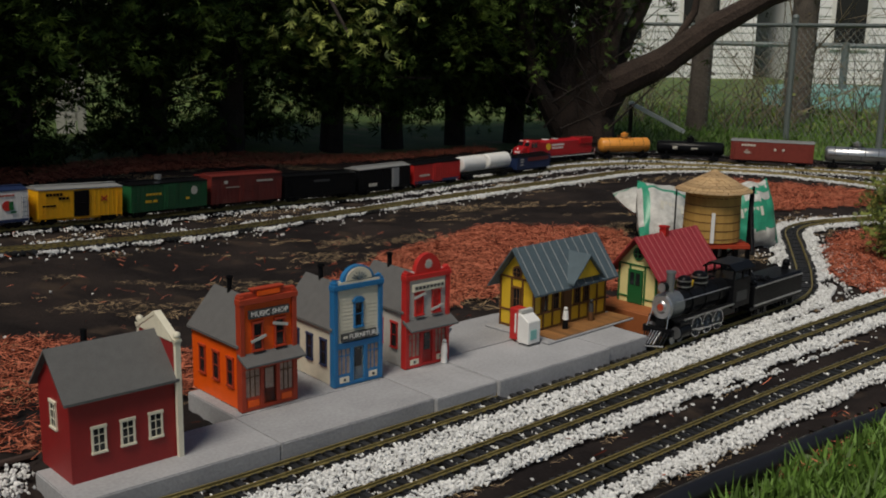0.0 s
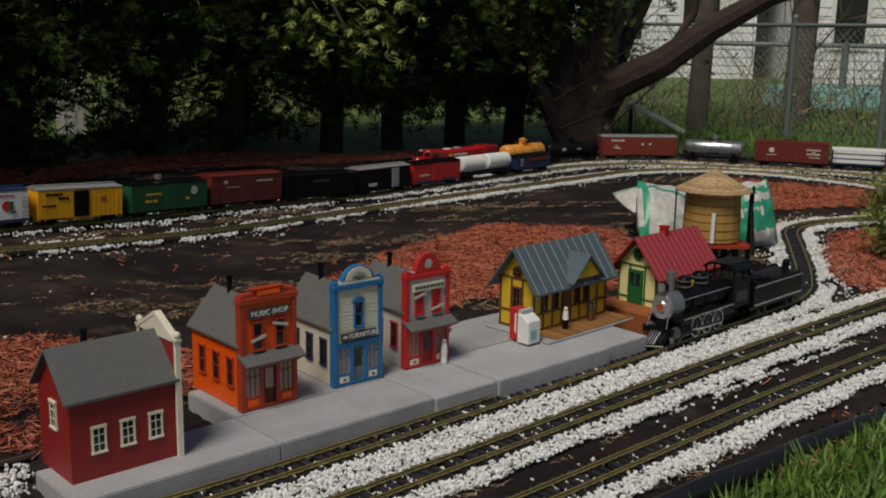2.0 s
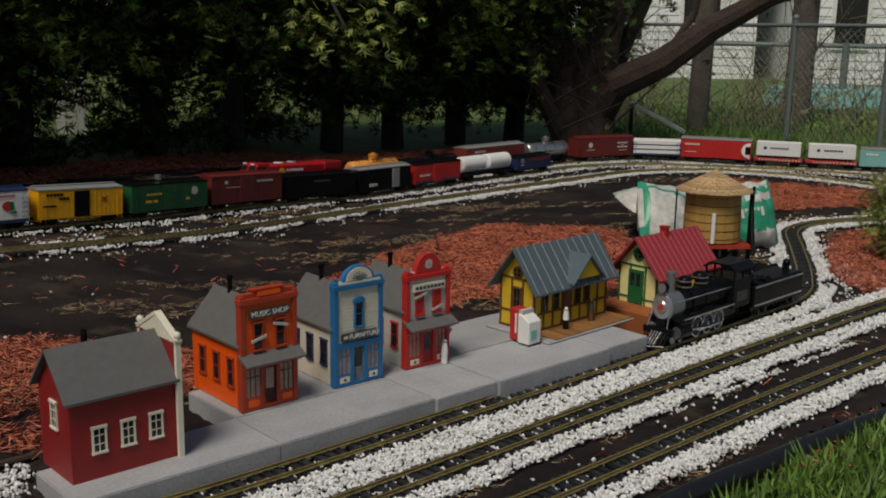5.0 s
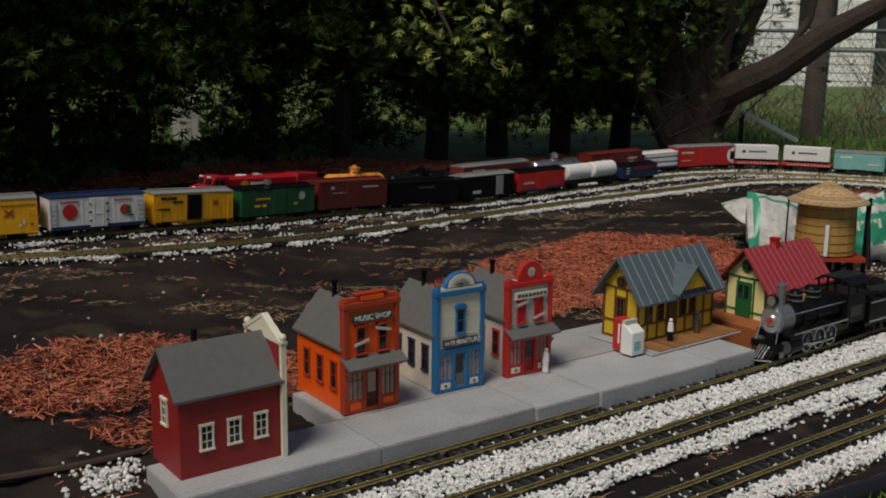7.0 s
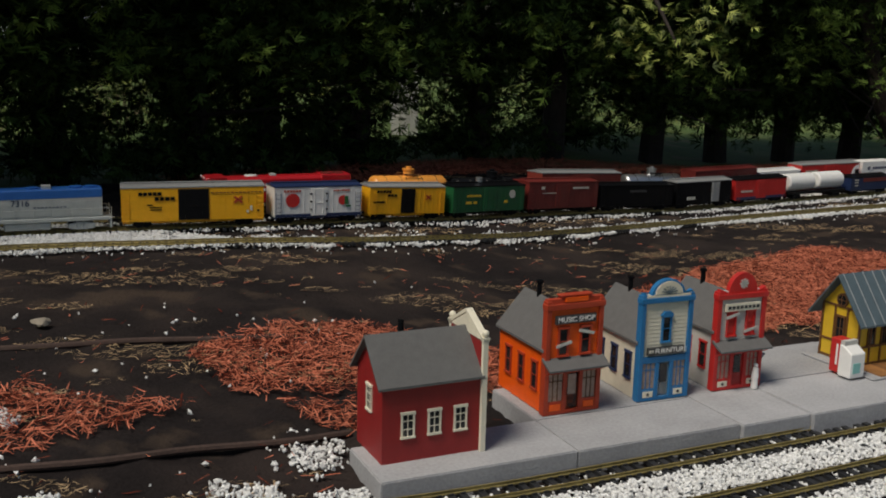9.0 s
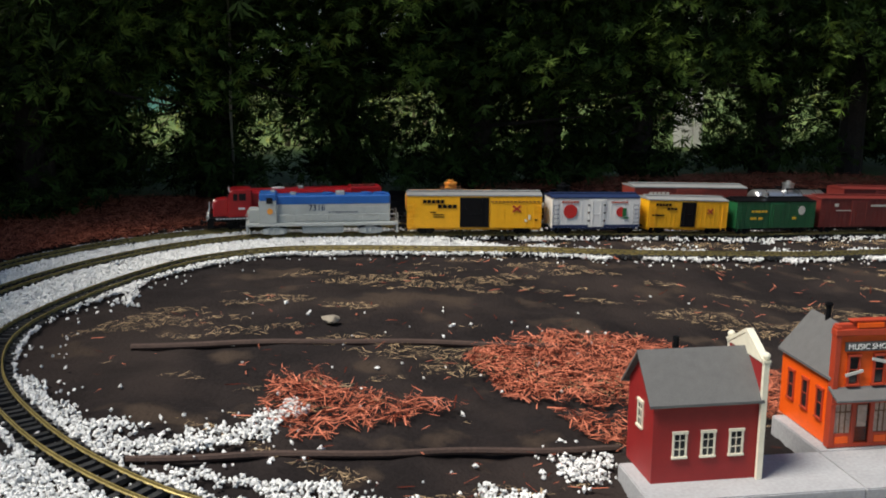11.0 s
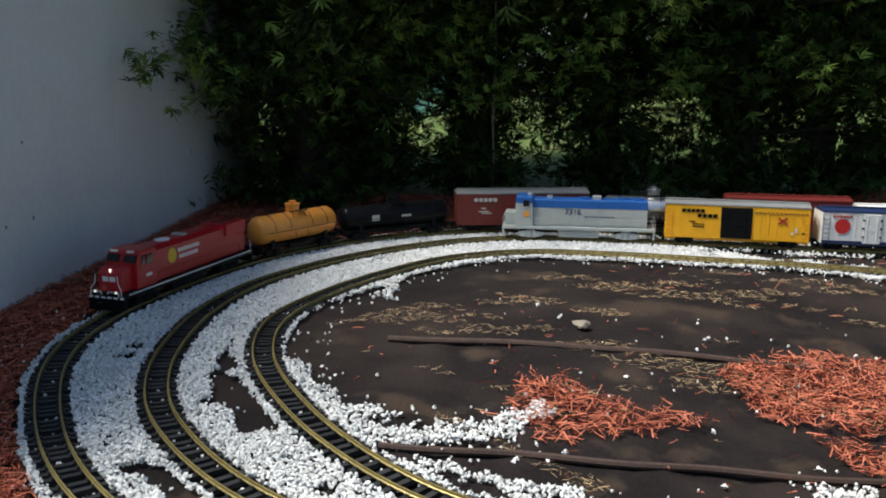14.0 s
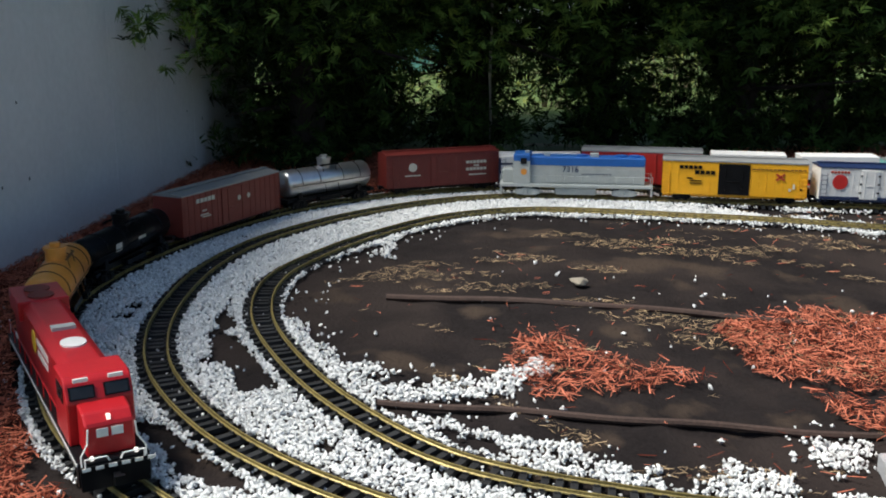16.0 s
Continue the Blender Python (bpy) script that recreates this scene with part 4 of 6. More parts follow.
def tankcar(name, L, label, body, dome, frame="black", R=.047, group="", z=.088):
    c = thing(name, Matrix(), label, "railway wagon", group)
    bm = B()
    prof = [(-L / 2 + .006, .55), (-L / 2 + .012, .86), (-L / 2 + .022, 1.0), (L / 2 - .022, 1.0), (L / 2 - .012, .86), (L / 2 - .006, .55)]
    n = 24
    rings = [[bm.verts.new((x, R * k * math.cos(2 * math.pi * i / n), z + R * k * math.sin(2 * math.pi * i / n))) for i in range(n)] for x, k in prof]
    for a, b in zip(rings, rings[1:]):
        for i in range(n):
            bm.faces.new((a[i], a[(i + 1) % n], b[(i + 1) % n], b[i]))
    bm.faces.new(rings[0]), bm.faces.new(rings[-1])
    part("tank", bm, body, c, smooth=True)
    bm = B()
    cy(bm, .023, .032, Matrix.Translation((0, 0, z + R - .008)), 18)
    cy(bm, .026, .006, Matrix.Translation((0, 0, z + R + .022)), 18)
    cy(bm, .012, .01, Matrix.Translation((0, 0, z + R + .027)), 12)
    part("dome", bm, dome, c, smooth=True)
    for x in (-L * .33, -.05, .05, L * .33):
        bm = B()
        prev = None
        for i in range(17):
            a = math.pi * i / 16
            p = (x, (R + .001) * math.cos(a), z + (R + .001) * math.sin(a))
            if prev:
                rod(bm, prev, p, .0014, 4)
            prev = p
        part("tank_band", bm, "black" if body != "tankorange" else "brown", c)
    bm = B()
    for s in (-1, 1):
        rod(bm, (-L / 2 + .02, s * (R + .004), z - .004), (L / 2 - .02, s * (R + .004), z - .004), .0012, 5)
        for x in (-.028, .028):
            rod(bm, (x, s * (R + .003), z - .04), (x, s * .028, z + R + .012), .0012, 5)
        rod(bm, (-.04, s * .03, z + R + .006), (.04, s * .03, z + R + .006), .003, 5)
    part("handrail", bm, "brown" if body == "tankorange" else "black", c)
    part("underframe", boxq([(-L / 2, L / 2, -.022, .022, .024, .038), (-L / 2, -L / 2 + .02, -.045, .045, .03, .04), (L / 2 - .02, L / 2, -.045, .045, .03, .04), (-.05, .05, -.04, .04, .022, .034)] + [(x - .008, x + .008, -.036, .036, .036, .058) for x in (-L * .34, L * .34)]), frame, c)
    for s in (-1, 1):
        truck(c, s * L * .35)
    couplers(c, L)
    return c


def diesel_red(L):
    """Wide-cab freight locomotive."""
    c = thing("diesel_locomotive", Matrix(), "glossy red six-axle diesel locomotive with lit headlamps", "locomotive")
    W = .088
    part("frame", boxq([(-L / 2 + .01, L / 2 - .012, -.052, .052, .034, .050)]), "black", c, bevel=.002)
    marks(c, [(-L / 2 + .02 + .012 * i, -L / 2 + .027 + .012 * i, .043, .048) for i in range(int((L - .05) / .012))], "white", .052, "sill_stripe")
    bm = B()
    bx(bm, -L / 2 + .03, L / 2 - .17, -W / 2 + .006, W / 2 - .006, .05, .138)
    prism(bm, [(-W / 2 + .006, .137), (W / 2 - .006, .137), (W / 2 - .02, .148), (-W / 2 + .02, .148)], -L / 2 + .03, L / 2 - .17, "x")
    bx(bm, -L / 2 + .035, -L / 2 + .15, -W / 2 - .002, W / 2 + .002, .112, .150)
    hood = part("long_hood", bm, "cpred", c, bevel=.002)
    for x in (-L / 2 + .075, -L / 2 + .12):
        bm = B()
        cy(bm, .024, .004, Matrix.Translation((x, 0, .149)), 20)
        part("radiator_fan", bm, "oxide", hood)
    bm = B()
    cy(bm, .021, .004, Matrix.Translation((.075, 0, .147)) @ Matrix.Diagonal((1.2, 1, 1, 1)), 24)
    part("roof_hatch", bm, "white", hood)
    part("exhaust_stack", boxq([(-.02, .0, -.02, .02, .148, .154)]), "locogrey", hood)
    # cab and nose
    xc = L / 2 - .17
    bm = B()
    prism(bm, [(xc, .05), (xc + .09, .05), (xc + .09, .118), (xc + .076, .146), (xc + .066, .152), (xc, .152)], -.05, .05, "y")
    cab = part("cab", bm, "cpred", c, bevel=.002)
    bm = B()
    prism(bm, [(xc + .088, .05), (xc + .142, .05), (xc + .142, .100), (xc + .126, .114), (xc + .088, .118)], -.036, .036, "y")
    nose = part("nose", bm, "cpred", c, bevel=.003)
    tilt = math.atan2(.014, .028)
    for y in (-.026, .026):
        m = Matrix.Translation((xc + .0845, y, .131)) @ Matrix.Rotation(-tilt, 4, "Y")
        w = part("windscreen", boxq([(-.0022, .0022, -.019, .019, -.0105, .0105)], m), "black", cab)
        part("pane", boxq([(.0018, .0030, -.0165, .0165, -.0085, .0085)], m), "glass", w)
    for s in (-1, 1):
        y0, y1 = sorted((s * .0495, s * .0515))
        part("side_window", boxq([(xc + .022, xc + .046, y0, y1, .112, .138), (xc + .052, xc + .068, y0, y1, .112, .138)]), "glass", cab)
    for y in (-.026, .026):
        part("number_board", boxq([(xc + .079, xc + .083, y - .011, y + .011, .147, .153)]), "white", cab)
    bm = B()
    for z in (.103, .109):
        cy(bm, .0032, .004, Matrix.Translation((xc + .134, 0, z)) @ Matrix.Rotation(radians(75), 4, "Y"), 10)
    part("headlamp", bm, "lamp", nose)
    bm = B()
    for y in (-.032, .032):
        cy(bm, .0034, .004, Matrix.Translation((L / 2 - .013, y, .056)) @ Matrix.Rotation(radians(90), 4, "Y"), 10)
    part("ditch_light", bm, "lamp", c)
    for y0, y1 in ((-.020, -.003), (.002, .019)):
        part("nose_emblem", boxq([(xc + .1415, xc + .1435, y0, y1, .080, .093)]), "white", nose)
    # steps, plough and rails
    part("pilot", boxq([(L / 2 - .014, L / 2 - .006, -.05, .05, .008, .045), (L / 2 - .03, L / 2 - .012, -.052, -.036, .012, .04), (L / 2 - .03, L / 2 - .012, .036, .052, .012, .04)]), "black", c)
    part("pilot", boxq([(-L / 2 + .006, -L / 2 + .014, -.05, .05, .01, .045)]), "black", c)
    part("pilot_stripe", boxq([(L / 2 - .0065, L / 2 - .0045, -.048 + .019 * i, -.036 + .019 * i, .040, .045) for i in range(6)]), "white", c)
    bm = B()
    for s in (-1, 1):
        y = s * .049
        rod(bm, (-L / 2 + .02, y, .078), (xc - .005, y, .078), .0011, 5)
        for i in range(9):
            x = -L / 2 + .02 + (xc + L / 2 - .025) * i / 8
            rod(bm, (x, y, .048), (x, y, .078), .0011, 5)
    part("side_handrail", bm, "cpred", c)
    bm = B()
    for s in (-1, 1):
        for pts in ([(L / 2 - .012, s * .047, .02), (L / 2 - .012, s * .047, .062), (L / 2 - .016, s * .036, .078), (L / 2 - .016, s * .034, .10)], [(L / 2 - .006, s * .043, .046), (L / 2 - .006, s * .043, .058), (L / 2 - .006, s * .012, .058), (L / 2 - .006, s * .008, .05)], [(-L / 2 + .012, s * .047, .02), (-L / 2 + .012, s * .047, .078)]):
            for a, b in zip(pts, pts[1:]):
                rod(bm, a, b, .0014, 5)
    part("handrail", bm, "white", c)
    disc(hood, .085, .108, .021, "gold", W / 2 - .006)
    marks(hood, [(.045 - .014 * i, .055 - .014 * i, .112, .123) for i in range(8)] + [(.040 - .014 * i, .050 - .014 * i, .093, .104) for i in range(7)], "white", W / 2 - .006, "side_lettering")
    marks(cab, [(xc + .025, xc + .05, .078, .086)], "white", .05, "cab_marking")
    part("fuel_tank", boxq([(-.09, .09, -.042, .042, .010, .034)]), "black", c, bevel=.006)
    for s in (-1, 1):
        truck(c, s * L * .31, "black", 3, .038, .04)
    couplers(c, L)
    return c


def diesel_blue(L):
    """Hood-unit locomotive, blue over grey."""
    c = thing("diesel_locomotive", Matrix(), "blue and pale grey four-axle diesel locomotive, parked", "locomotive")
    part("frame", boxq([(-L / 2 + .006, L / 2 - .006, -.050, .050, .036, .048)]), "locogrey", c, bevel=.002)
    xc = L / 2 - .115
    part("long_hood", boxq([(-L / 2 + .035, xc, -.036, .036, .048, .118)]), "locogrey", c, bevel=.002)
    bm = B()
    bx(bm, -L / 2 + .034, xc + .002, -.037, .037, .112, .146)
    up = part("hood_top", bm, "locoblue", c, bevel=.004)
    bm = B()
    prism(bm, [(xc, .048), (xc + .062, .048), (xc + .062, .125), (xc + .054, .151), (xc, .153)], -.049, .049, "y")
    cab = part("cab", bm, "locogrey", c, bevel=.002)
    part("cab_roof", boxq([(xc - .002, xc + .060, -.050, .050, .128, .156)]), "locoblue", c, bevel=.004)
    part("low_nose", boxq([(xc + .06, xc + .10, -.03, .03, .048, .098)]), "locogrey", c, bevel=.004)
    for s in (-1, 1):
        y0, y1 = sorted((s * .0485, s * .0512))
        part("side_window", boxq([(xc + .012, xc + .034, y0, y1, .120, .142)]), "glass", cab)
    part("windscreen", boxq([(xc + .058, xc + .0635, y - .016, y + .016, .104, .126) for y in (-.026, .026)]), "glass", cab)
    for x in (-L / 2 + .07, -L / 2 + .12, -.02):
        bm = B()
        cy(bm, .022, .006, Matrix.Translation((x, 0, .145)), 18)
        part("radiator_fan", bm, "locoblue", up)
    part("roof_blower", boxq([(-.08, -.05, -.02, .02, .146, .156), (xc - .07, xc - .05, -.008, .008, .146, .155), (xc + .005, xc + .02, -.012, .012, .155, .162)]), "locogrey", up)
    for s in (-1, 1):
        y0, y1 = sorted((s * .0355, s * .0372))
        for i in range(13):
            part("hood_door", boxq([(-L / 2 + .05 + .026 * i, -L / 2 + .071 + .026 * i, y0, y1, .055, .104)]), "locogrey", c)
            part("door_latch", boxq([(-L / 2 + .067 + .026 * i, -L / 2 + .0695 + .026 * i, s * .0378 - .0008, s * .0378 + .0008, .076, .082)]), "steel", c)
    for s in (-1, 1):
        m = Matrix.Translation((s * .02, s * .0378, .101)) @ Matrix.Rotation(radians(180 if s > 0 else 0), 4, "Z") @ Matrix.Rotation(radians(90), 4, "X")
        lettering("number", "7316", .030, "navy", c, m)
    marks(c, [(-.03 - .012 * i, -.022 - .012 * i, .084, .087) for i in range(9)], "navy", .0372)
    disc(cab, xc + .022, .092, .011, "tankorange", .049)
    part("fuel_tank", boxq([(-.075, .075, -.042, .042, .008, .036)]), "locogrey", c, bevel=.005)
    bm = B()
    for s in (-1, 1):
        rod(bm, (-L / 2 + .015, s * .048, .078), (xc, s * .048, .078), .0012, 5)
        for i in range(8):
            x = -L / 2 + .015 + (xc + L / 2 - .015) * i / 7
            rod(bm, (x, s * .048, .046), (x, s * .048, .078), .0012, 5)
        for e in (-1, 1):
            rod(bm, (e * (L / 2 - .008), s * .047, .018), (e * (L / 2 - .008), s * .047, .082), .0013, 5)
            rod(bm, (e * (L / 2 - .008), s * .047, .08), (e * (L / 2 - .008), s * .012, .074), .0012, 5)
    part("handrail", bm, "locogrey", c)
    for s0, s1 in ((L / 2 - .014, L / 2 - .008), (-L / 2 + .008, -L / 2 + .014)):
        part("pilot", boxq([(s0, s1, -.048, .048, .008, .04)]), "locogrey", c)
    for s in (-1, 1):
        truck(c, s * L * .31, "locogrey", 2, .040, .055)
    couplers(c, L)
    return c


TRAIN = []      # moving cars: thing, place of its middle behind the fourth car's front, half its bogie spacing


def moving_train():
    def add(ob, front, L):
        TRAIN.append((ob, front - L / 2, L * .33))
    add(diesel_red(.69), 1.63, .69)
    add(tankcar("tank_wagon", .36, "orange single-dome tank wagon with brown handrails", "tankorange", "tankorange", group="moving train"), .88, .36)
    b = tankcar("tank_wagon", .44, "black single-dome tank wagon with white markings", "black", "black", group="moving train", R=.042, z=.08)
    marks(b, [(-.05, -.01, .074, .084), (.08, .11, .07, .09)], "letters", .0425)
    add(b, .48, .44)
    c = boxcar("box_wagon", .50, "brown red high-cube box wagon with pale metal roof", "boxred", "carroof", group="moving train", dw=.13)
    marks(c, [(.10 + .018 * i, .114 + .018 * i, .116, .128) for i in range(5)] + [(.14, .16, .088, .092), (.13, .17, .076, .080), (.12, .16, .07, .073)], "letters", .0535)
    disc(c, -.02, .10, .008, "letters", .056)
    disc(c, -.07, .10, .008, "letters", .056)
    add(c, 0, .50)
    add(tankcar("tank_wagon", .38, "polished silver tank wagon with black walkways", "silver", "silver", group="moving train"), -.56, .38)
    c = boxcar("box_wagon", .44, "oxide red box wagon with round white emblem", "oxide", "oxide", group="moving train", dw=.10)
    disc(c, .12, .10, .016, "letters", .0535)
    marks(c, [(-.17 + .014 * i, -.159 + .014 * i, .104, .114) for i in range(6)] + [(-.17 + .014 * i, -.159 + .014 * i, .078, .088) for i in range(6)] + [(-.14, -.12, .093, .098), (.09, .15, .068, .072), (-.17, -.10, .06, .064)], "letters", .0535)
    add(c, -1.01, .44)
    c = boxcar("box_wagon", .31, "navy wagon with three broad white stripes", "navy", "white", group="moving train", dw=0, H=.125)
    marks(c, [(-.148, .148, .04 + .03 * i, .062 + .03 * i) for i in range(3)], "white", .0535)
    add(c, -1.47, .31)
    c = boxcar("box_wagon", .44, "bright red box wagon with black and white end emblem", "red", "carroof", group="moving train", dw=.11)
    bm = B()
    for s in (-1, 1):
        y0, y1 = sorted((s * .0535, s * .0550))
        prism(bm, [(s * x, .085 + zz) for x, zz in [(-.215, -.05), (-.215, .05)] + [(-.19 + .035 * math.cos(a) * -1 + .0, .05 * math.sin(a)) for a in np.linspace(1.5, -1.5, 9)]] if s < 0 else [(-.216, .035), (-.216, .135)] + [(-.216 + .055 * math.cos(a), .085 + .05 * math.sin(a)) for a in np.linspace(1.57, -1.57, 9)], y0, y1, "y")
    e = part("end_emblem", bm, "white", c)
    marks(e, [(-.216, -.185, .06, .11)], "black", .0555)
    marks(c, [(.10 + .016 * i, .112 + .016 * i, .105, .117) for i in range(6)] + [(.12, .19, .06, .064)], "letters", .0535)
    add(c, -1.79, .44)
    for i in range(2):
        L = .29 + .01 * i
        c = thing("flat_wagon", Matrix(), "red flat wagon loaded with a long white trailer", "railway wagon", "moving train")
        part("deck", boxq([(-L / 2, L / 2, -.048, .048, .028, .046)]), "red", c, bevel=.002)
        marks(c, [(-L / 2 + .01 + .02 * k, -L / 2 + .02 + .02 * k, .033, .041) for k in range(13)], "letters", .048, "sill_marking")
        t = part("trailer_body", boxq([(-L / 2 + .012, L / 2 - .012, -.046, .046, .062, .148)]), "white", c, "white ribbed trailer with a blue emblem", bevel=.002)
        marks(t, [(-.06 + .016 * k, -.048 + .016 * k, .104, .116) for k in range(7)], "navy", .046, "trailer_lettering")
        disc(t, .08, .11, .010, "navy", .046)
        part("trailer_frame", boxq([(-L / 2 + .02, L / 2 - .02, -.03, .03, .052, .062)]), "black", c)
        bm = B()
        for x in (-L / 2 + .04, -L / 2 + .07):
            for s in (-1, 1):
                cy(bm, .011, .014, Matrix.Translation((x, s * .036 - .007, .057)) @ Matrix.Rotation(radians(-90), 4, "X"), 12)
        part("trailer_wheel", bm, "rubber", c)
        for s in (-1, 1):
            truck(c, s * L * .35)
        couplers(c, L)
        add(c, (-2.25, -2.56)[i], L)
    c = boxcar("box_wagon", .29, "teal box wagon with white stripe lettering", "teal", "carroof", group="moving train", dw=.08, H=.135)
    marks(c, [(.03 + .014 * i, .04 + .014 * i, .095, .108) for i in range(6)] + [(-.13, -.05, .06, .066)], "white", .0535)
    add(c, -2.88, .29)


moving_train()


def parked_train():
    L0, step = LINES["middle"]
    s = float(np.argmin(((L0 - np.array((-2.617, 2.724))) ** 2).sum(1))) * step + .03
    cars = []
    cars.append((diesel_blue(.56), .56))
    c = boxcar("box_wagon", .49, "bright yellow box wagon with black sliding door", "caryellow", "carroof", "black", group="parked train", dw=.105, dx=.0, sill="caryellow")
    marks(c, [(.11 + .016 * i, .123 + .016 * i, .118, .130) for i in range(5)] + [(.065 + .018 * i, .079 + .018 * i, .100, .113) for i in range(4)] + [(.14, .16, .083, .087), (.11, .15, .075, .078), (.11, .15, .066, .069), (-.23, -.22, .055, .062)], "black", .0535)
    marks(c, [(-.07 - .014 * i, -.06 - .014 * i, .122, .126) for i in range(13)], "brown", .0535)
    marks(c, [(-.205, -.197, .058, .075), (-.192, -.184, .05, .06)], "letters", .0535)
    for sd in (-1, 1):
        bm = B()
        for a in (-38, 38):
            bx(bm, -.018, .018, -.0006, .0006, -.0035, .0035, Matrix.Translation((sd * -.155, sd * .0543, .098)) @ Matrix.Rotation(radians(a), 4, "Y"))
        part("cross_emblem", bm, "brick", c)
    cars.append((c, .49))
    c = boxcar("reefer_wagon", .335, "white refrigerator wagon with a red apple, navy roof and sill", "carwhite", "navy", "carwhite", group="parked train", dw=.06, H=.142, sill="navy")
    disc(c, .10, .088, .026, "red", .0535, "apple_emblem")
    disc(c, -.095, .085, .018, "red", .0535, "apple_emblem")
    marks(c, [(-.115, -.10, .07, .1), (-.125, -.105, .06, .066)], "green", .0552, "leaf_emblem")
    marks(c, [(.07 + .011 * i, .078 + .011 * i, .118, .126) for i in range(6)] + [(-.12 + .011 * i, -.112 + .011 * i, .118, .124) for i in range(6)], "brick", .0535)
    marks(c, [(-.166, .166, .027, .038)], "navy", .0535, "lower_stripe")
    marks(c, [(k, k + .008, z, z + .006) for k in (-.034, .026) for z in (.05, .08, .108)], "black", .0560, "hinge")
    cars.append((c, .335))
    c = boxcar("box_wagon", .33, "small yellow box wagon with black door", "caryellow", "carroof", "black", group="parked train", dw=.06, H=.135, sill="caryellow")
    marks(c, [(.075 + .013 * i, .085 + .013 * i, .108, .118) for i in range(5)] + [(.05 + .014 * i, .061 + .014 * i, .094, .103) for i in range(3)] + [(.10, .15, .07, .076)], "black", .0535)
    for sd in (-1, 1):
        bm = B()
        for a in (-38, 38):
            bx(bm, -.014, .014, -.0006, .0006, -.003, .003, Matrix.Translation((sd * -.09, sd * .0543, .09)) @ Matrix.Rotation(radians(a), 4, "Y"))
        part("cross_emblem", bm, "brick", c)
    cars.append((c, .33))
    c = boxcar("box_wagon", .395, "dark green box wagon with gold marks and white disc", "cargreen", "black", group="parked train", dw=.07, H=.135)
    marks(c, [(.05 + .016 * i, .062 + .016 * i, .088, .096) for i in range(5)] + [(.07, .09, .06, .07), (.1, .13, .06, .07), (-.1, -.08, .06, .07)], "gold", .0535)
    disc(c, -.125, .095, .017, "letters", .0535)
    bm = B()
    cy(bm, .014, .02, Matrix.Translation((.02, 0, .141)), 12)
    part("roof_vent", bm, "steel", c)
    cars.append((c, .395))
    c = boxcar("box_wagon", .42, "dark oxide box wagon with small white marks", "oxide", "oxide", group="parked train", dw=.1, H=.145)
    marks(c, [(.12, .14, .11, .122), (.05, .13, .092, .095), (-.15, -.05, .11, .118)], "letters", .0535)
    cars.append((c, .42))
    c = boxcar("hopper_wagon", .44, "black covered wagon standing in deep shade", "black", "black", group="parked train", dw=.0, H=.125)
    marks(c, [(-.05, .05, .09, .10)], "sign", .0535)
    cars.append((c, .44))
    c = boxcar("baggage_wagon", .35, "black baggage wagon with pale grey door", "black", "carroof", "carroof", group="parked train", dw=.05, dx=-.07, H=.135)
    marks(c, [(.06 + .014 * i, .07 + .014 * i, .045, .06) for i in range(4)], "letters", .0535)
    cars.append((c, .35))
    c = boxcar("box_wagon", .35, "red box wagon with dark lower side", "red", "black", group="parked train", dw=.07, H=.13)
    marks(c, [(.06 + .013 * i, .07 + .013 * i, .062, .072) for i in range(6)], "letters", .0535)
    marks(c, [(-.17, .17, .027, .04)], "navy", .0535, "lower_stripe")
    cars.append((c, .35))
    c = thing("tank_wagon", Matrix(), "black wagon carrying two white horizontal tanks", "railway wagon", "parked train")
    bm = B()
    part("deck", boxq([(-.22, .22, -.04, .04, .028, .042)]), "black", c)
    for k, x0, x1 in ((0, .015, .205), (1, -.205, -.015)):
        bm = B()
        cy(bm, .045, x1 - x0, Matrix.Translation((x0, 0, .088)) @ Matrix.Rotation(radians(90), 4, "Y"), 22)
        part("tank", bm, "white", c, bevel=.006, smooth=True)
    for sd in (-1, 1):
        truck(c, sd * .15)
    couplers(c, .44)
    cars.append((c, .44))
    c = boxcar("gondola_wagon", .31, "dark grey wagon with a faded red upper side", "navy", "black", group="parked train", dw=.0, H=.10)
    marks(c, [(-.14, .06, .07, .09)], "oxide", .0535)
    marks(c, [(.10, .13, .05, .056), (.10, .13, .066, .072), (.10, .13, .08, .086)], "letters", .0552)
    cars.append((c, .31))
    for ob, L in cars:
        ob.matrix_basis = on_line("middle", s - L / 2, L * .33)
        s -= L + .03


parked_train()


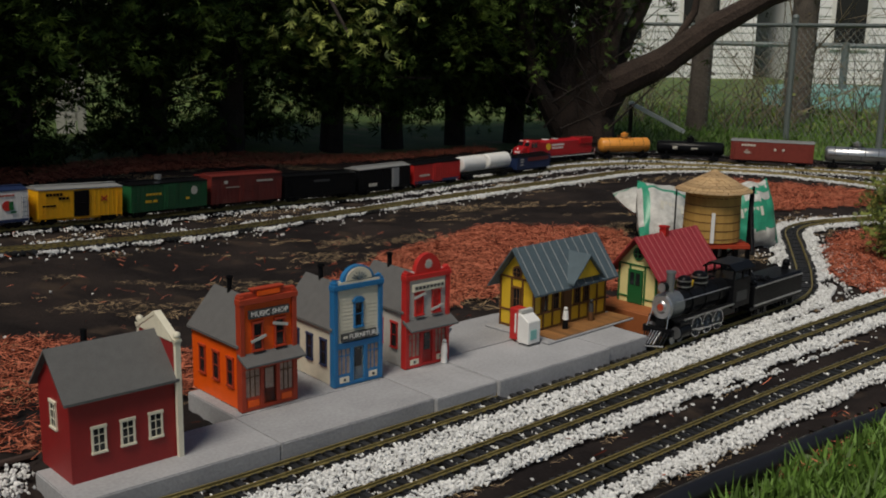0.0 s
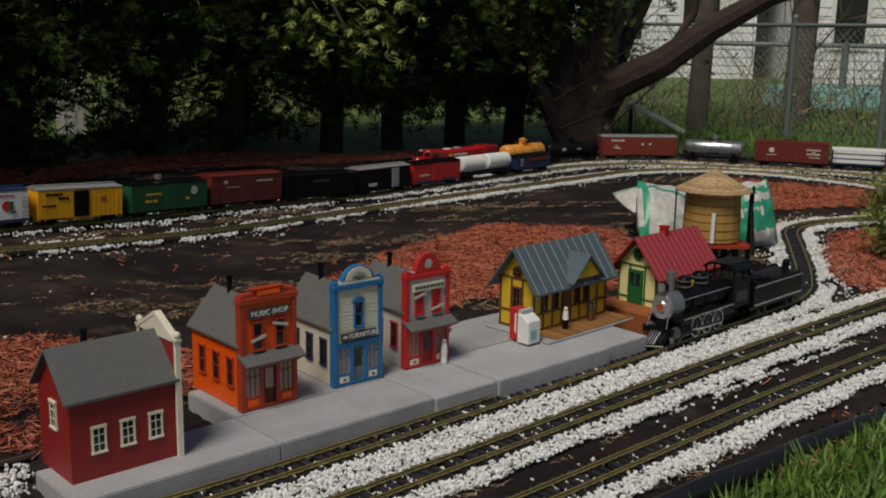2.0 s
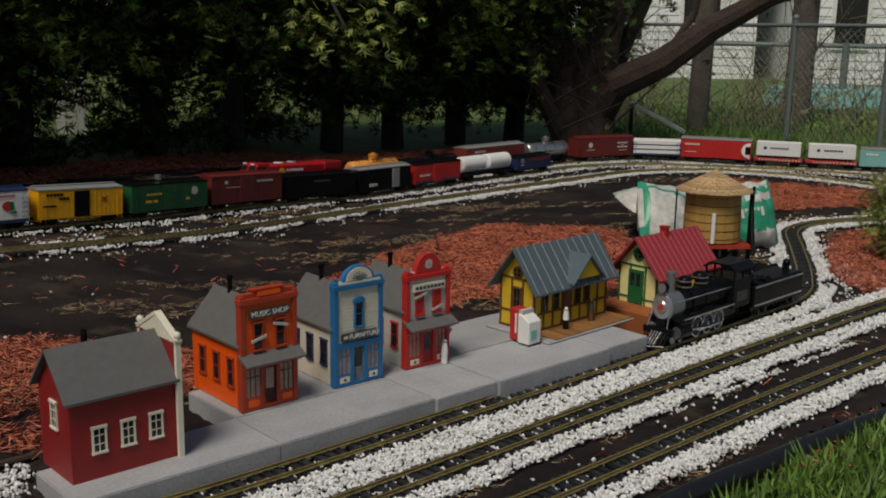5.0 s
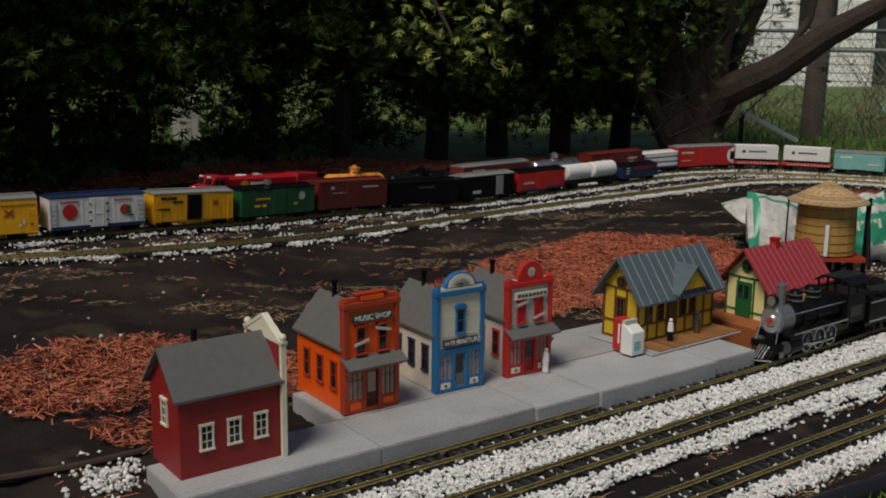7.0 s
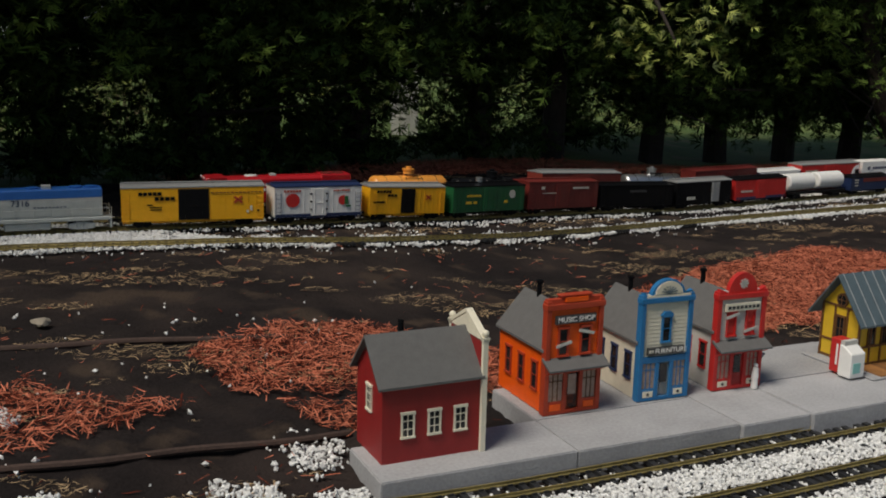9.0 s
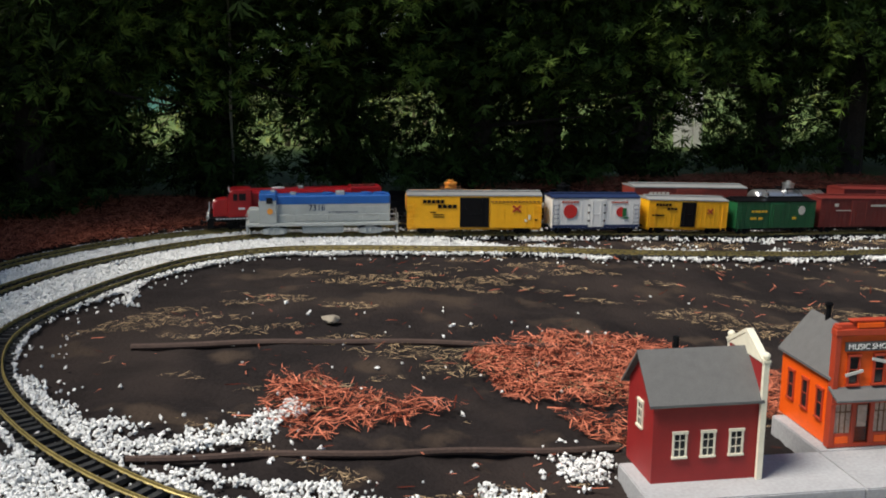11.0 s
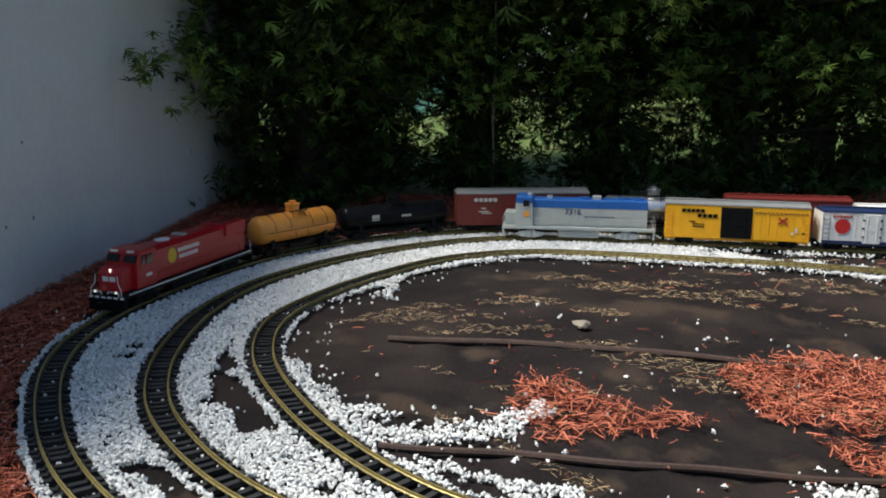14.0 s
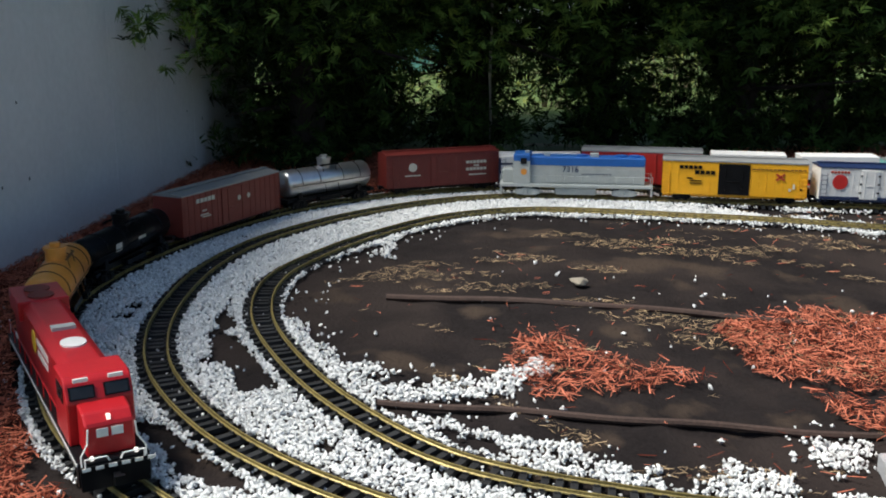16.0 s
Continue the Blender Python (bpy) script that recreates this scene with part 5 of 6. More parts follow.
def steam_engine():
    L0, step = LINES["inner"]
    s0 = float(np.argmin(((L0 - np.array((.545, 2.565))) ** 2).sum(1))) * step
    e = thing("steam_locomotive", on_line("inner", s0 + .242, .12) @ Matrix.Rotation(math.pi, 4, "Z") @ Matrix.Diagonal((1, 1, 1.1, 1)), "black steam locomotive with silver smokebox front and rods", "locomotive")
    L = .45
    R90 = Matrix.Rotation(radians(90), 4, "Y")
    X90 = Matrix.Rotation(radians(-90), 4, "X")
    bm = B()
    cy(bm, .034, .235, Matrix.Translation((-.095, 0, .092)) @ R90, 24, .031)
    part("boiler", bm, "black", e, smooth=True)
    bm = B()
    cy(bm, .0335, .055, Matrix.Translation((.128, 0, .092)) @ R90, 24)
    sb = part("smokebox", bm, "steel", e, smooth=True)
    bm = B()
    cy(bm, .031, .006, Matrix.Translation((.183, 0, .092)) @ R90, 24, .028)
    cy(bm, .018, .005, Matrix.Translation((.188, 0, .092)) @ R90, 20, .012)
    for i in range(12):
        a = i * math.pi / 6
        ball(bm, .0022, Matrix.Translation((.189, .024 * math.cos(a), .092 + .024 * math.sin(a))), 6, 4)
    part("smokebox_door", bm, "silver", sb, smooth=True)
    bm = B()
    cy(bm, .009, .003, Matrix.Translation((.192, 0, .092)) @ R90, 14)
    part("number_disc", bm, "brick", sb)
    bm = B()
    for x in (-.05, .02, .085):
        cy(bm, .0352, .004, Matrix.Translation((x, 0, .092)) @ R90, 24)
    part("boiler_band", bm, "black", e)
    bm = B()
    cy(bm, .0105, .05, Matrix.Translation((.152, 0, .122)), 16, .0115)
    cy(bm, .0135, .005, Matrix.Translation((.152, 0, .17)), 16)
    part("smokestack", bm, "steel", e, smooth=True)
    for x, r in ((.085, .019), (.01, .022)):
        bm = B()
        cy(bm, r, .026, Matrix.Translation((x, 0, .118)), 18)
        ball(bm, r, Matrix.Translation((x, 0, .144)) @ Matrix.Diagonal((1, 1, .6, 1)), 16, 8)
        d = part("dome", bm, "black", e, smooth=True)
        bm = B()
        cy(bm, r + .0015, .003, Matrix.Translation((x, 0, .128)), 18)
        cy(bm, r + .0012, .0025, Matrix.Translation((x, 0, .142)), 18)
        part("dome_band", bm, "silver", d)
    bm = B()
    cy(bm, .005, .014, Matrix.Translation((.05, 0, .124)), 10, .007)
    part("bell", bm, "gold", e)
    bm = B()
    cy(bm, .012, .016, Matrix.Translation((.176, 0, .140)) @ R90, 14)
    part("headlamp", bm, "black", e)
    bm = B()
    cy(bm, .0115, .003, Matrix.Translation((.191, 0, .140)) @ R90, 14)
    part("lamp_glass", bm, "silver", e)
    bm = B()
    bx(bm, -.185, -.095, -.047, .047, .05, .125)
    prism(bm, [(-.052, .145), (-.03, .158), (.03, .158), (.052, .145), (.052, .149), (.03, .163), (-.03, .163), (-.052, .149)], -.198, -.088, "x")
    for x in (-.185, -.145, -.10):
        for y in (-.047, .043):
            bx(bm, x, x + .006, y, y + .004, .12, .152)
    cab = part("cab", bm, "black", e)
    for y in (-.0482, .047):
        part("cab_panel", boxq([(-.168, -.112, y, y + .0012, .066, .092)]), "sign", cab)
    lettering("number", "14", .022, "silver", cab, Matrix.Translation((-.14, -.0486, .079)) @ Matrix.Rotation(radians(90), 4, "X"))
    part("running_board", boxq([(-.10, .175, -.047, -.030, .060, .064), (-.10, .175, .030, .047, .060, .064)]), "black", e)
    part("board_edge", boxq([(-.10, .15, -.0485, -.0465, .0605, .0645), (-.10, .15, .0465, .0485, .0605, .0645)]), "silver", e)
    part("frame", boxq([(-.17, .19, -.014, .014, .022, .062), (.19, .202, -.045, .045, .028, .044)]), "black", e)
    for s in (-1, 1):
        for x in (-.055, .0, .055):
            bm = B()
            y = s * .0255
            m = Matrix.Translation((x, y - .003, .0265)) @ X90
            ring = [(math.cos(2 * math.pi * i / 22), math.sin(2 * math.pi * i / 22)) for i in range(22)]
            for a, b in zip(ring, ring[1:] + ring[:1]):
                va = [bm.verts.new((x + k * a[0], y + h, .0265 + k * a[1])) for k, h in ((.0265, -.003), (.0265, .003), (.0238, .003), (.0238, -.003))]
                vb = [bm.verts.new((x + k * b[0], y + h, .0265 + k * b[1])) for k, h in ((.0265, -.003), (.0265, .003), (.0238, .003), (.0238, -.003))]
                for j in range(4):
                    bm.faces.new((va[j], va[(j + 1) % 4], vb[(j + 1) % 4], vb[j]))
            w = part("driving_wheel", bm, "silver", e)
            bm = B()
            for i in range(10):
                a = i * math.pi / 5
                rod(bm, (x, y, .0265), (x + .022 * math.cos(a), y, .0265 + .022 * math.sin(a)), .0013, 4)
            cy(bm, .006, .007, Matrix.Translation((x, y - .0035, .0265)) @ X90, 10)
            part("spoke", bm, "steel", w)
        bm = B()
        rod(bm, (-.062, s * .033, .019), (.062, s * .033, .019), .0026, 6)
        rod(bm, (.0, s * .036, .019), (.125, s * .036, .03), .0022, 6)
        part("side_rod", bm, "silver", e)
        bm = B()
        cy(bm, .017, .05, Matrix.Translation((.118, s * .037, .032)) @ R90, 16)
        cy(bm, .011, .046, Matrix.Translation((.12, s * .037, .054)) @ R90, 14)
        cyl = part("cylinder", bm, "black", e, smooth=True)
        bm = B()
        cy(bm, .0145, .004, Matrix.Translation((.168, s * .037, .032)) @ R90, 16)
        part("cylinder_cover", bm, "silver", cyl)
        for x in (.13, .165):
            bm = B()
            cy(bm, .012, .004, Matrix.Translation((x, s * .0235 - .002, .012)) @ X90, 14)
            part("pony_wheel", bm, "steel", e)
        bm = B()
        rod(bm, (.178, s * .022, .115), (.205, s * .03, .045), .0018, 5)
        rod(bm, (-.09, s * .04, .108), (.17, s * .036, .108), .0012, 5)
        part("handrail", bm, "silver", e)
    bm = B()
    for i in range(9):
        y = -.036 + .009 * i
        rod(bm, (.203, y, .036), (.240 - abs(y) * .55, y * .8, .006), .0022, 5)
    rod(bm, (.218, -.036, .006), (.242, 0, .006), .0022, 5)
    rod(bm, (.218, .036, .006), (.242, 0, .006), .0022, 5)
    cc = part("cowcatcher", bm, "black", e)
    bm = B()
    rod(bm, (.222, -.034, .0065), (.246, 0, .0065), .0018, 5)
    rod(bm, (.222, .034, .0065), (.246, 0, .0065), .0018, 5)
    for y in (-.014, -.005, .004, .013):
        rod(bm, (.206, y, .036), (.240 - abs(y) * .4, y * .8, .010), .0014, 5)
    part("white_edge", bm, "silver", cc)
    t = thing("tender", on_line("inner", s0 + .225 + .375, .09) @ Matrix.Rotation(math.pi, 4, "Z"), "black coal tender coupled behind the steam locomotive", "tender")
    bm = B()
    bx(bm, -.145, .145, -.047, .047, .036, .100)
    bx(bm, -.14, .03, -.044, .044, .098, .104)
    part("body", bm, "black", t, bevel=.004)
    part("edge_stripe", boxq([(-.14, .14, s * .0478 - .0012, s * .0478 + .0012, z, z + .004) for s in (-1, 1) for z in (.04, .094)]), "silver", t)
    bm = B()
    for i in range(60):
        bmesh.ops.create_icosphere(bm, subdivisions=1, radius=random.uniform(.005, .010), matrix=Matrix.Translation((random.uniform(.03, .135), random.uniform(-.036, .036), .1 + random.uniform(0, .008))))
    part("coal", bm, "black", t)
    bm = B()
    cy(bm, .011, .012, Matrix.Translation((-.12, 0, .104)), 12)
    ball(bm, .012, Matrix.Translation((-.125, 0, .124)), 12, 8)
    part("rear_lamp", bm, "black", t, smooth=True)
    part("underframe", boxq([(-.15, .15, -.04, .04, .026, .036)]), "black", t)
    for k in (-1, 1):
        truck(t, k * .085, "black", 2, .036, .036)
    couplers(t, .30)


steam_engine()


# ---- shed wall ----
def shed():
    a, b = Vector((-2.30, .44, 0)), Vector((-4.55, 2.90, 0))
    d = (b - a).normalized()
    nrm = Vector((d.y, -d.x, 0))
    if nrm.x < 0:
        nrm = -nrm
    ang = math.atan2(d.y, d.x)
    n = (b - a).length
    w = thing("wall_shed", Matrix.Translation(a) @ Matrix.Rotation(ang, 4, "Z"), "plain white panelled wall of a garage behind the curve", "wall")
    w["kind"] = "structure"
    side = 1 if (Matrix.Rotation(ang, 4, "Z") @ Vector((0, 1, 0))).dot(nrm) > 0 else -1
    step = .42
    k = 0
    x = -.6
    while x < n:
        y0, y1 = sorted((0, -side * .05))
        part("panel", boxq([(x + .001, min(x + step, n) - .001, y0 - (.0006 * (k % 2)), y1, .02, 1.52)]), "siding", w, bevel=.001)
        x += step
        k += 1
    rw = random.Random(4)
    for k in range(9):
        px, pz = rw.uniform(.3, n - .6), rw.uniform(.25, .75)
        y0, y1 = sorted((side * .0004, side * .0016))
        part("fixing", boxq([(px, px + .006, y0, y1, pz, pz + rw.uniform(.006, .016))]), "sign", w, "small dark fixing")
    y0, y1 = sorted((-side * .004, -side * .06))
    part("backing", boxq([(-.6, n, y0, y1, -.05, 1.50)]), "sign", w)


shed()


# ---- poles, stone, hose, sacks ----
def loose_things():
    def pole(a, b, r, name, label, cat, material="pole", sag=0.0):
        P = []
        for i in range(25):
            c = Vector(a).lerp(Vector(b), i / 24)
            c.x += .006 * math.sin(i * .7)
            P.append((c.x, c.y, rise(c.x, c.y) - .019 + r * .55))
        bm = B()
        tube(bm, P, r)
        tagged(part(name, bm, material, smooth=True), label, cat)
    pole((-1.88, 1.55, 0), (-1.10, 2.24, 0), .0085, "garden_pole", "dark weathered pole half buried under the cloth", "pole")
    pole((-1.39, 1.12, 0), (-.745, 1.80, 0), .0078, "garden_pole", "thin dark pole lying on the cloth", "pole")
    bm = B()
    P = spline([(.05, 1.33), (.43, 1.684), (.63, 1.842), (.86, 2.023), (1.4, 2.40), (2.4, 3.0)], False, .03)[0]
    tube(bm, [(*p, -.004) for p in P], .022, 12)
    tagged(part("edging_hose", bm, "rubber", smooth=True), "black plastic edging tube between lawn and cloth", "garden edging", kind="structure")
    bm = B()
    bmesh.ops.create_icosphere(bm, subdivisions=2, radius=.02)
    for v in bm.verts:
        v.co = Vector((v.co.x * 1.2, v.co.y, v.co.z * .5)) * (1 + .45 * noise.noise(v.co * 70))
    x, y = -1.642, 1.999
    bmesh.ops.translate(bm, vec=(x, y, rise(x, y) - .01), verts=bm.verts)
    tagged(part("field_stone", bm, "stonegrey", smooth=True), "small pale stone lying on the cloth", "stone")

    def sack(m, w, h, d, label, green=.36):
        s = thing("stone_sack", m, label, "sack", "sacks of stone")
        bm = B()
        n1, n2 = 24, 18
        grid = {}
        for side in (-1, 1):
            for i in range(n1 + 1):
                for j in range(n2 + 1):
                    u, v = i / n1 * 2 - 1, j / n2 * 2 - 1
                    bulge = (max(0, 1 - abs(u) ** 2.6) * max(0, 1 - abs(v) ** 2.6)) ** .55
                    rim = i in (0, n1) or j in (0, n2)
                    key = (0 if rim else side, i, j)
                    if key not in grid:
                        wr = .010 * noise.noise(Vector((u * 3 + side, v * 3, h * 9))) + .004 * noise.noise(Vector((u * 11, v * 9, side)))
                        grid[key] = bm.verts.new((u * w / 2 * (1 - .05 * abs(v) ** 3), side * (d / 2 * bulge + wr * (not rim)), (v + 1) * h / 2 + .012 * noise.noise(Vector((u * 2.3, 4, side)))))
            for i in range(n1):
                for j in range(n2):
                    q = [grid[(0 if (a in (0, n1) or b in (0, n2)) else side, a, b)] for a, b in ((i, j), (i + 1, j), (i + 1, j + 1), (i, j + 1))]
                    bm.faces.new(q)
        ob = part("sack_body", bm, "bag", s, smooth=True)
        ob.data.materials.append(MAT["bagprint"])
        for p in ob.data.polygons:
            c = p.center
            if -.47 * w < c.x < -green * w or .42 * w < c.x or (h * .82 < c.z < h * .90) or (green < .2 and h * .25 < c.z < h * .7):
                p.material_index = 1
        bm = B()
        for k in range(6):
            bx(bm, -w * .22 + k * w * .075, -w * .17 + k * w * .075, -d * .52, -d * .505, h * .46, h * .60)
        part("sack_print", bm, "letters", s)
    sack(pose(.90, 4.00, -.02, -38, 16, 16), .25, .27, .12, "white plastic sack of stone with green printed edges")
    sack(pose(1.24, 3.98, -.02, -16, -8, 8), .22, .26, .11, "half-empty green and white sack beside the tank", .1)
    sack(pose(.97, 4.22, .08, -74, 0, 20), .38, .20, .10, "slumped white and green sack lying behind another", .6)


loose_things()


# ---- trees ----
def cedar(seed, height=3.6, low=True):
    """A dense cedar: tapered trunk, side limbs and hanging sprays."""
    rng = np.random.default_rng(seed)
    t = thing("cedar_tree", Matrix(), "tall dense cedar with dark hanging sprays", "tree", "cedar hedge")
    bm = B()
    prev = Vector((0, 0, -.1))
    for k in range(7):
        nx = Vector((rng.normal(0, .03), rng.normal(0, .03), -.1 + (k + 1) * height / 7))
        rod(bm, prev, nx, .085 * (1 - k / 8), 9, .085 * (1 - (k + 1) / 8))
        prev = nx
    for k in range(30):
        z = .3 + k * .1
        a = rng.uniform(0, 6.28)
        L = rng.uniform(.3, .8)
        rod(bm, (0, 0, z), (L * math.cos(a), L * math.sin(a), z + rng.uniform(-.12, .2)), .014, 5, .004)
    part("trunk", bm, "bark", t, smooth=True)
    places = []

    def clumps(count, zs, rs, n, spread):
        for k in range(count):
            a, r = rng.uniform(0, 6.28), rng.uniform(*rs)
            c = np.array((r * math.cos(a), r * math.sin(a), rng.uniform(*zs)))
            p = c + rng.normal(0, 1, (n, 3)) * spread
            p[:, 2] -= .3 * ((p[:, 0] - c[0]) ** 2 + (p[:, 1] - c[1]) ** 2) ** .5
            places.append(p)
    if low:
        clumps(46, (.12, .85), (.02, .32), 44, (.075, .075, .10))    # close round the trunk
        clumps(16, (.05, .16), (.10, .48), 44, (.10, .10, .045))     # low skirt
        clumps(44, (.55, 1.1), (.2, .72), 50, (.10, .10, .08))      # first spreading tier
    else:
        clumps(90, (.34, 1.1), (.02, .60), 50, (.10, .10, .08))     # crown lifted off the ground
    clumps(150, (1.0, height * .72), (.2, .95), 56, (.14, .14, .12))
    clumps(50, (height * .6, height), (.0, .4), 50, (.11, .11, .14))
    clumps(60, (1.2, 2.6), (.7, 1.2), 50, (.15, .15, .09))          # wide limbs added above the view to shade what lies below
    places = np.vstack(places)
    places = places[places[:, 2] > .06]
    scatter("crown", "frond", places, rng.uniform(.04, .10, len(places)), "cedar", "sprays in a dark, shaded green", "", .7, .2, seed, 0, t)
    # drooping outer sprays, their lighter green standing for the light they catch
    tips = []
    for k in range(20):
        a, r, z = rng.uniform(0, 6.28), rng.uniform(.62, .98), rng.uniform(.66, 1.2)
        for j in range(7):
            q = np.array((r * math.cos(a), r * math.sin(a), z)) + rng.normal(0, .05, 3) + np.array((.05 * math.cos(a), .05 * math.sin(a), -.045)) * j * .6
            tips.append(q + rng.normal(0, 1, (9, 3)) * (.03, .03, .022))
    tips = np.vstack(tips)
    scatter("hanging_spray", "frond", tips, rng.uniform(.03, .08, len(tips)), "spray", "drooping sprays in a lighter, lit green", "", .6, .25, seed + 1, 0, t)
    return t


def trees():
    kinds = [cedar(11), cedar(23, 3.9), cedar(37, 3.4), cedar(52, 3.7, False)]
    spots = [(-4.25, 3.1, 0), (-3.65, 3.55, 40), (-3.2, 4.05, 200), (-2.75, 4.5, 300), (-2.5, 4.85, 120), (-2.2, 5.3, 20), (-1.68, 5.95, 250), (-.75, 7.0, 160), (-.35, 7.45, 330), (.1, 7.75, 100), (.55, 8.0, 210), (-3.72, 2.62, 15), (-4.7, 3.6, 90), (-1.4, 6.9, 45)]
    placed = set()
    for i, (x, y, r) in enumerate(spots):
        m = pose(x, y, rise(x, y) - .04, 0, 0, r)
        k = 3 if y > 6.95 else i % 3
        if k in placed:
            copy_thing(kinds[k], m)
        else:
            placed.add(k)
            kinds[k].matrix_basis = m
    # a low branch that hangs out, sunlight put into its yellow-green
    br = thing("cedar_tree", pose(-1.30, 6.40, -.04), "cedar with a low branch of bright yellow-green tips", "tree", "cedar hedge")
    rng = np.random.default_rng(77)
    bm = B()
    rod(bm, (0, 0, -.1), (.03, 0, 3.2), .08, 9, .03)
    rod(bm, (0, 0, 1.25), (.5, -.75, 1.35), .03, 6, .018)
    rod(bm, (.5, -.75, 1.35), (.85, -1.3, .8), .018, 6, .006)
    part("trunk", bm, "bark", br, smooth=True)
    pl = np.vstack([np.array(c) + rng.normal(0, 1, (20, 3)) * (.075, .06, .065) for c in ((.62, -1.0, 1.02), (.70, -1.15, .92), (.85, -1.3, .84), (.66, -1.2, .76), (.98, -1.25, .98), (.55, -1.1, .86), (1.08, -1.35, .90), (.95, -1.3, .76))])
    scatter("hanging_branch", "frond", pl, rng.uniform(.035, .085, len(pl)), "sunlitgreen", "cedar tips coloured a sunlit yellow-green", "", .7, .2, 21, 0, br)
    # old leaning yew with long bare limbs
    t = thing("leaning_tree", pose(1.08, 7.35, -.05), "old dark multi-stemmed tree with a long bare limb", "tree")
    bm = B()
    limbs = [([(0, 0, 0), (.02, 0, .3), (.12, -.1, .50), (.42, -.22, .66), (.72, -.32, .9), (1.05, -.4, 1.10), (1.5, -.5, 1.35)], .15, .05),
             ([(0, 0, .1), (-.05, 0, .6), (0, .05, 1.2), (.1, .1, 2.2)], .16, .08), ([(-.12, 0, 0), (-.25, 0, .7), (-.4, .1, 1.6), (-.5, .1, 2.4)], .13, .05),
             ([(.05, 0, .3), (.2, .1, .75), (.36, .15, 1.1), (.6, .2, 1.8)], .07, .03), ([(.03, -.05, .2), (.08, -.1, .8), (.2, -.1, 1.5), (.26, -.1, 2.2)], .08, .04), ([(-.2, 0, .1), (-.42, -.1, .5), (-.6, -.1, 1.2)], .08, .03),
             ([(.42, -.22, .66), (.62, -.2, 1.0), (.7, -.2, 1.5)], .035, .015), ([(.9, -.36, 1.0), (1.2, -.3, 1.1), (1.6, -.3, 1.15)], .03, .01)]
    for pts, r0, r1 in limbs:
        n = len(pts) - 1
        for i in range(n):
            rod(bm, pts[i], pts[i + 1], r0 + (r1 - r0) * i / n, 10, r0 + (r1 - r0) * (i + 1) / n)
            ball(bm, r0 + (r1 - r0) * (i + 1) / n, Matrix.Translation(pts[i + 1]), 10, 6)
    part("trunk", bm, "limb", t, smooth=True)
    rng = np.random.default_rng(5)
    bm = B()
    for k in range(90):
        o = Vector((rng.uniform(-.5, .1), rng.uniform(-.25, .1), rng.uniform(.15, 1.2)))
        rod(bm, o, o + Vector((rng.normal(0, .25), rng.normal(-.1, .15), rng.uniform(.1, .5))), .008, 4, .003)
    tagged(part("twig_growth", bm, "bark", t), "dark twigs", kind="stuff")
    pl = rng.normal(0, 1, (2600, 3)) * (.55, .35, .55) + (-.45, -.1, 1.75)
    pl = np.vstack([pl, rng.normal(0, 1, (500, 3)) * (.3, .2, .25) + (.5, 0, 2.0)])
    scatter("crown", "frond", pl, rng.uniform(.04, .09, len(pl)), "cedar", "sprays in a dark, shaded green", "", .7, .2, 8, 0, t)
    # grey trunk beyond the fence
    for x, y, r, h in ((2.32, 9.4, .10, 5.0), (3.55, 10.4, .14, 5.0), (5.2, 11.5, .12, 5.0)):
        g = thing("bare_tree", pose(x, y, -.05), "grey straight trunk with bare spring branches", "tree", "bare trees")
        bm = B()
        rod(bm, (0, 0, -.05), (.05, 0, h * .5), r, 12, r * .8)
        rod(bm, (.05, 0, h * .5), (0, .1, h), r * .8, 12, r * .4)
        part("trunk", bm, "bark2", g, smooth=True)
        bm = B()
        for k in range(34):
            o = Vector((rng.normal(0, .1), rng.normal(0, .1), rng.uniform(.5, h * .8)))
            e = o + Vector((rng.normal(0, .55), rng.normal(0, .4), rng.uniform(-.1, .7)))
            rod(bm, o, e, .012, 4, .003)
            for j in range(3):
                f = o.lerp(e, rng.uniform(.4, 1))
                rod(bm, f, f + Vector((rng.normal(0, .2), rng.normal(0, .2), rng.normal(0, .25))), .005, 3, .002)
        tagged(part("branch_growth", bm, "brush", g), "bare branches", kind="stuff")
    # rounded juniper
    s = thing("juniper_bush", pose(1.77, 3.77, -.03), "small bright green juniper bush beside the track", "bush")
    bm = B()
    for k in range(9):
        a = k * .7
        rod(bm, (0, 0, 0), (.12 * math.cos(a), .12 * math.sin(a), .2), .006, 5, .002)
    part("stem", bm, "bark", s)
    d = rng.normal(0, 1, (3600, 3))
    d /= np.linalg.norm(d, axis=1)[:, None]
    pl = d * (rng.uniform(.35, 1, (3600, 1)) ** .4) * (.185, .185, .19) * (1 + .15 * np.sin(d[:, :1] * 7 + d[:, 1:2] * 5)) + (0, 0, .19)
    scatter("foliage", "frond", pl, rng.uniform(.012, .030, len(pl)), "shrub", "bright green sprays", "", .9, .25, 3, 0, s)


trees()


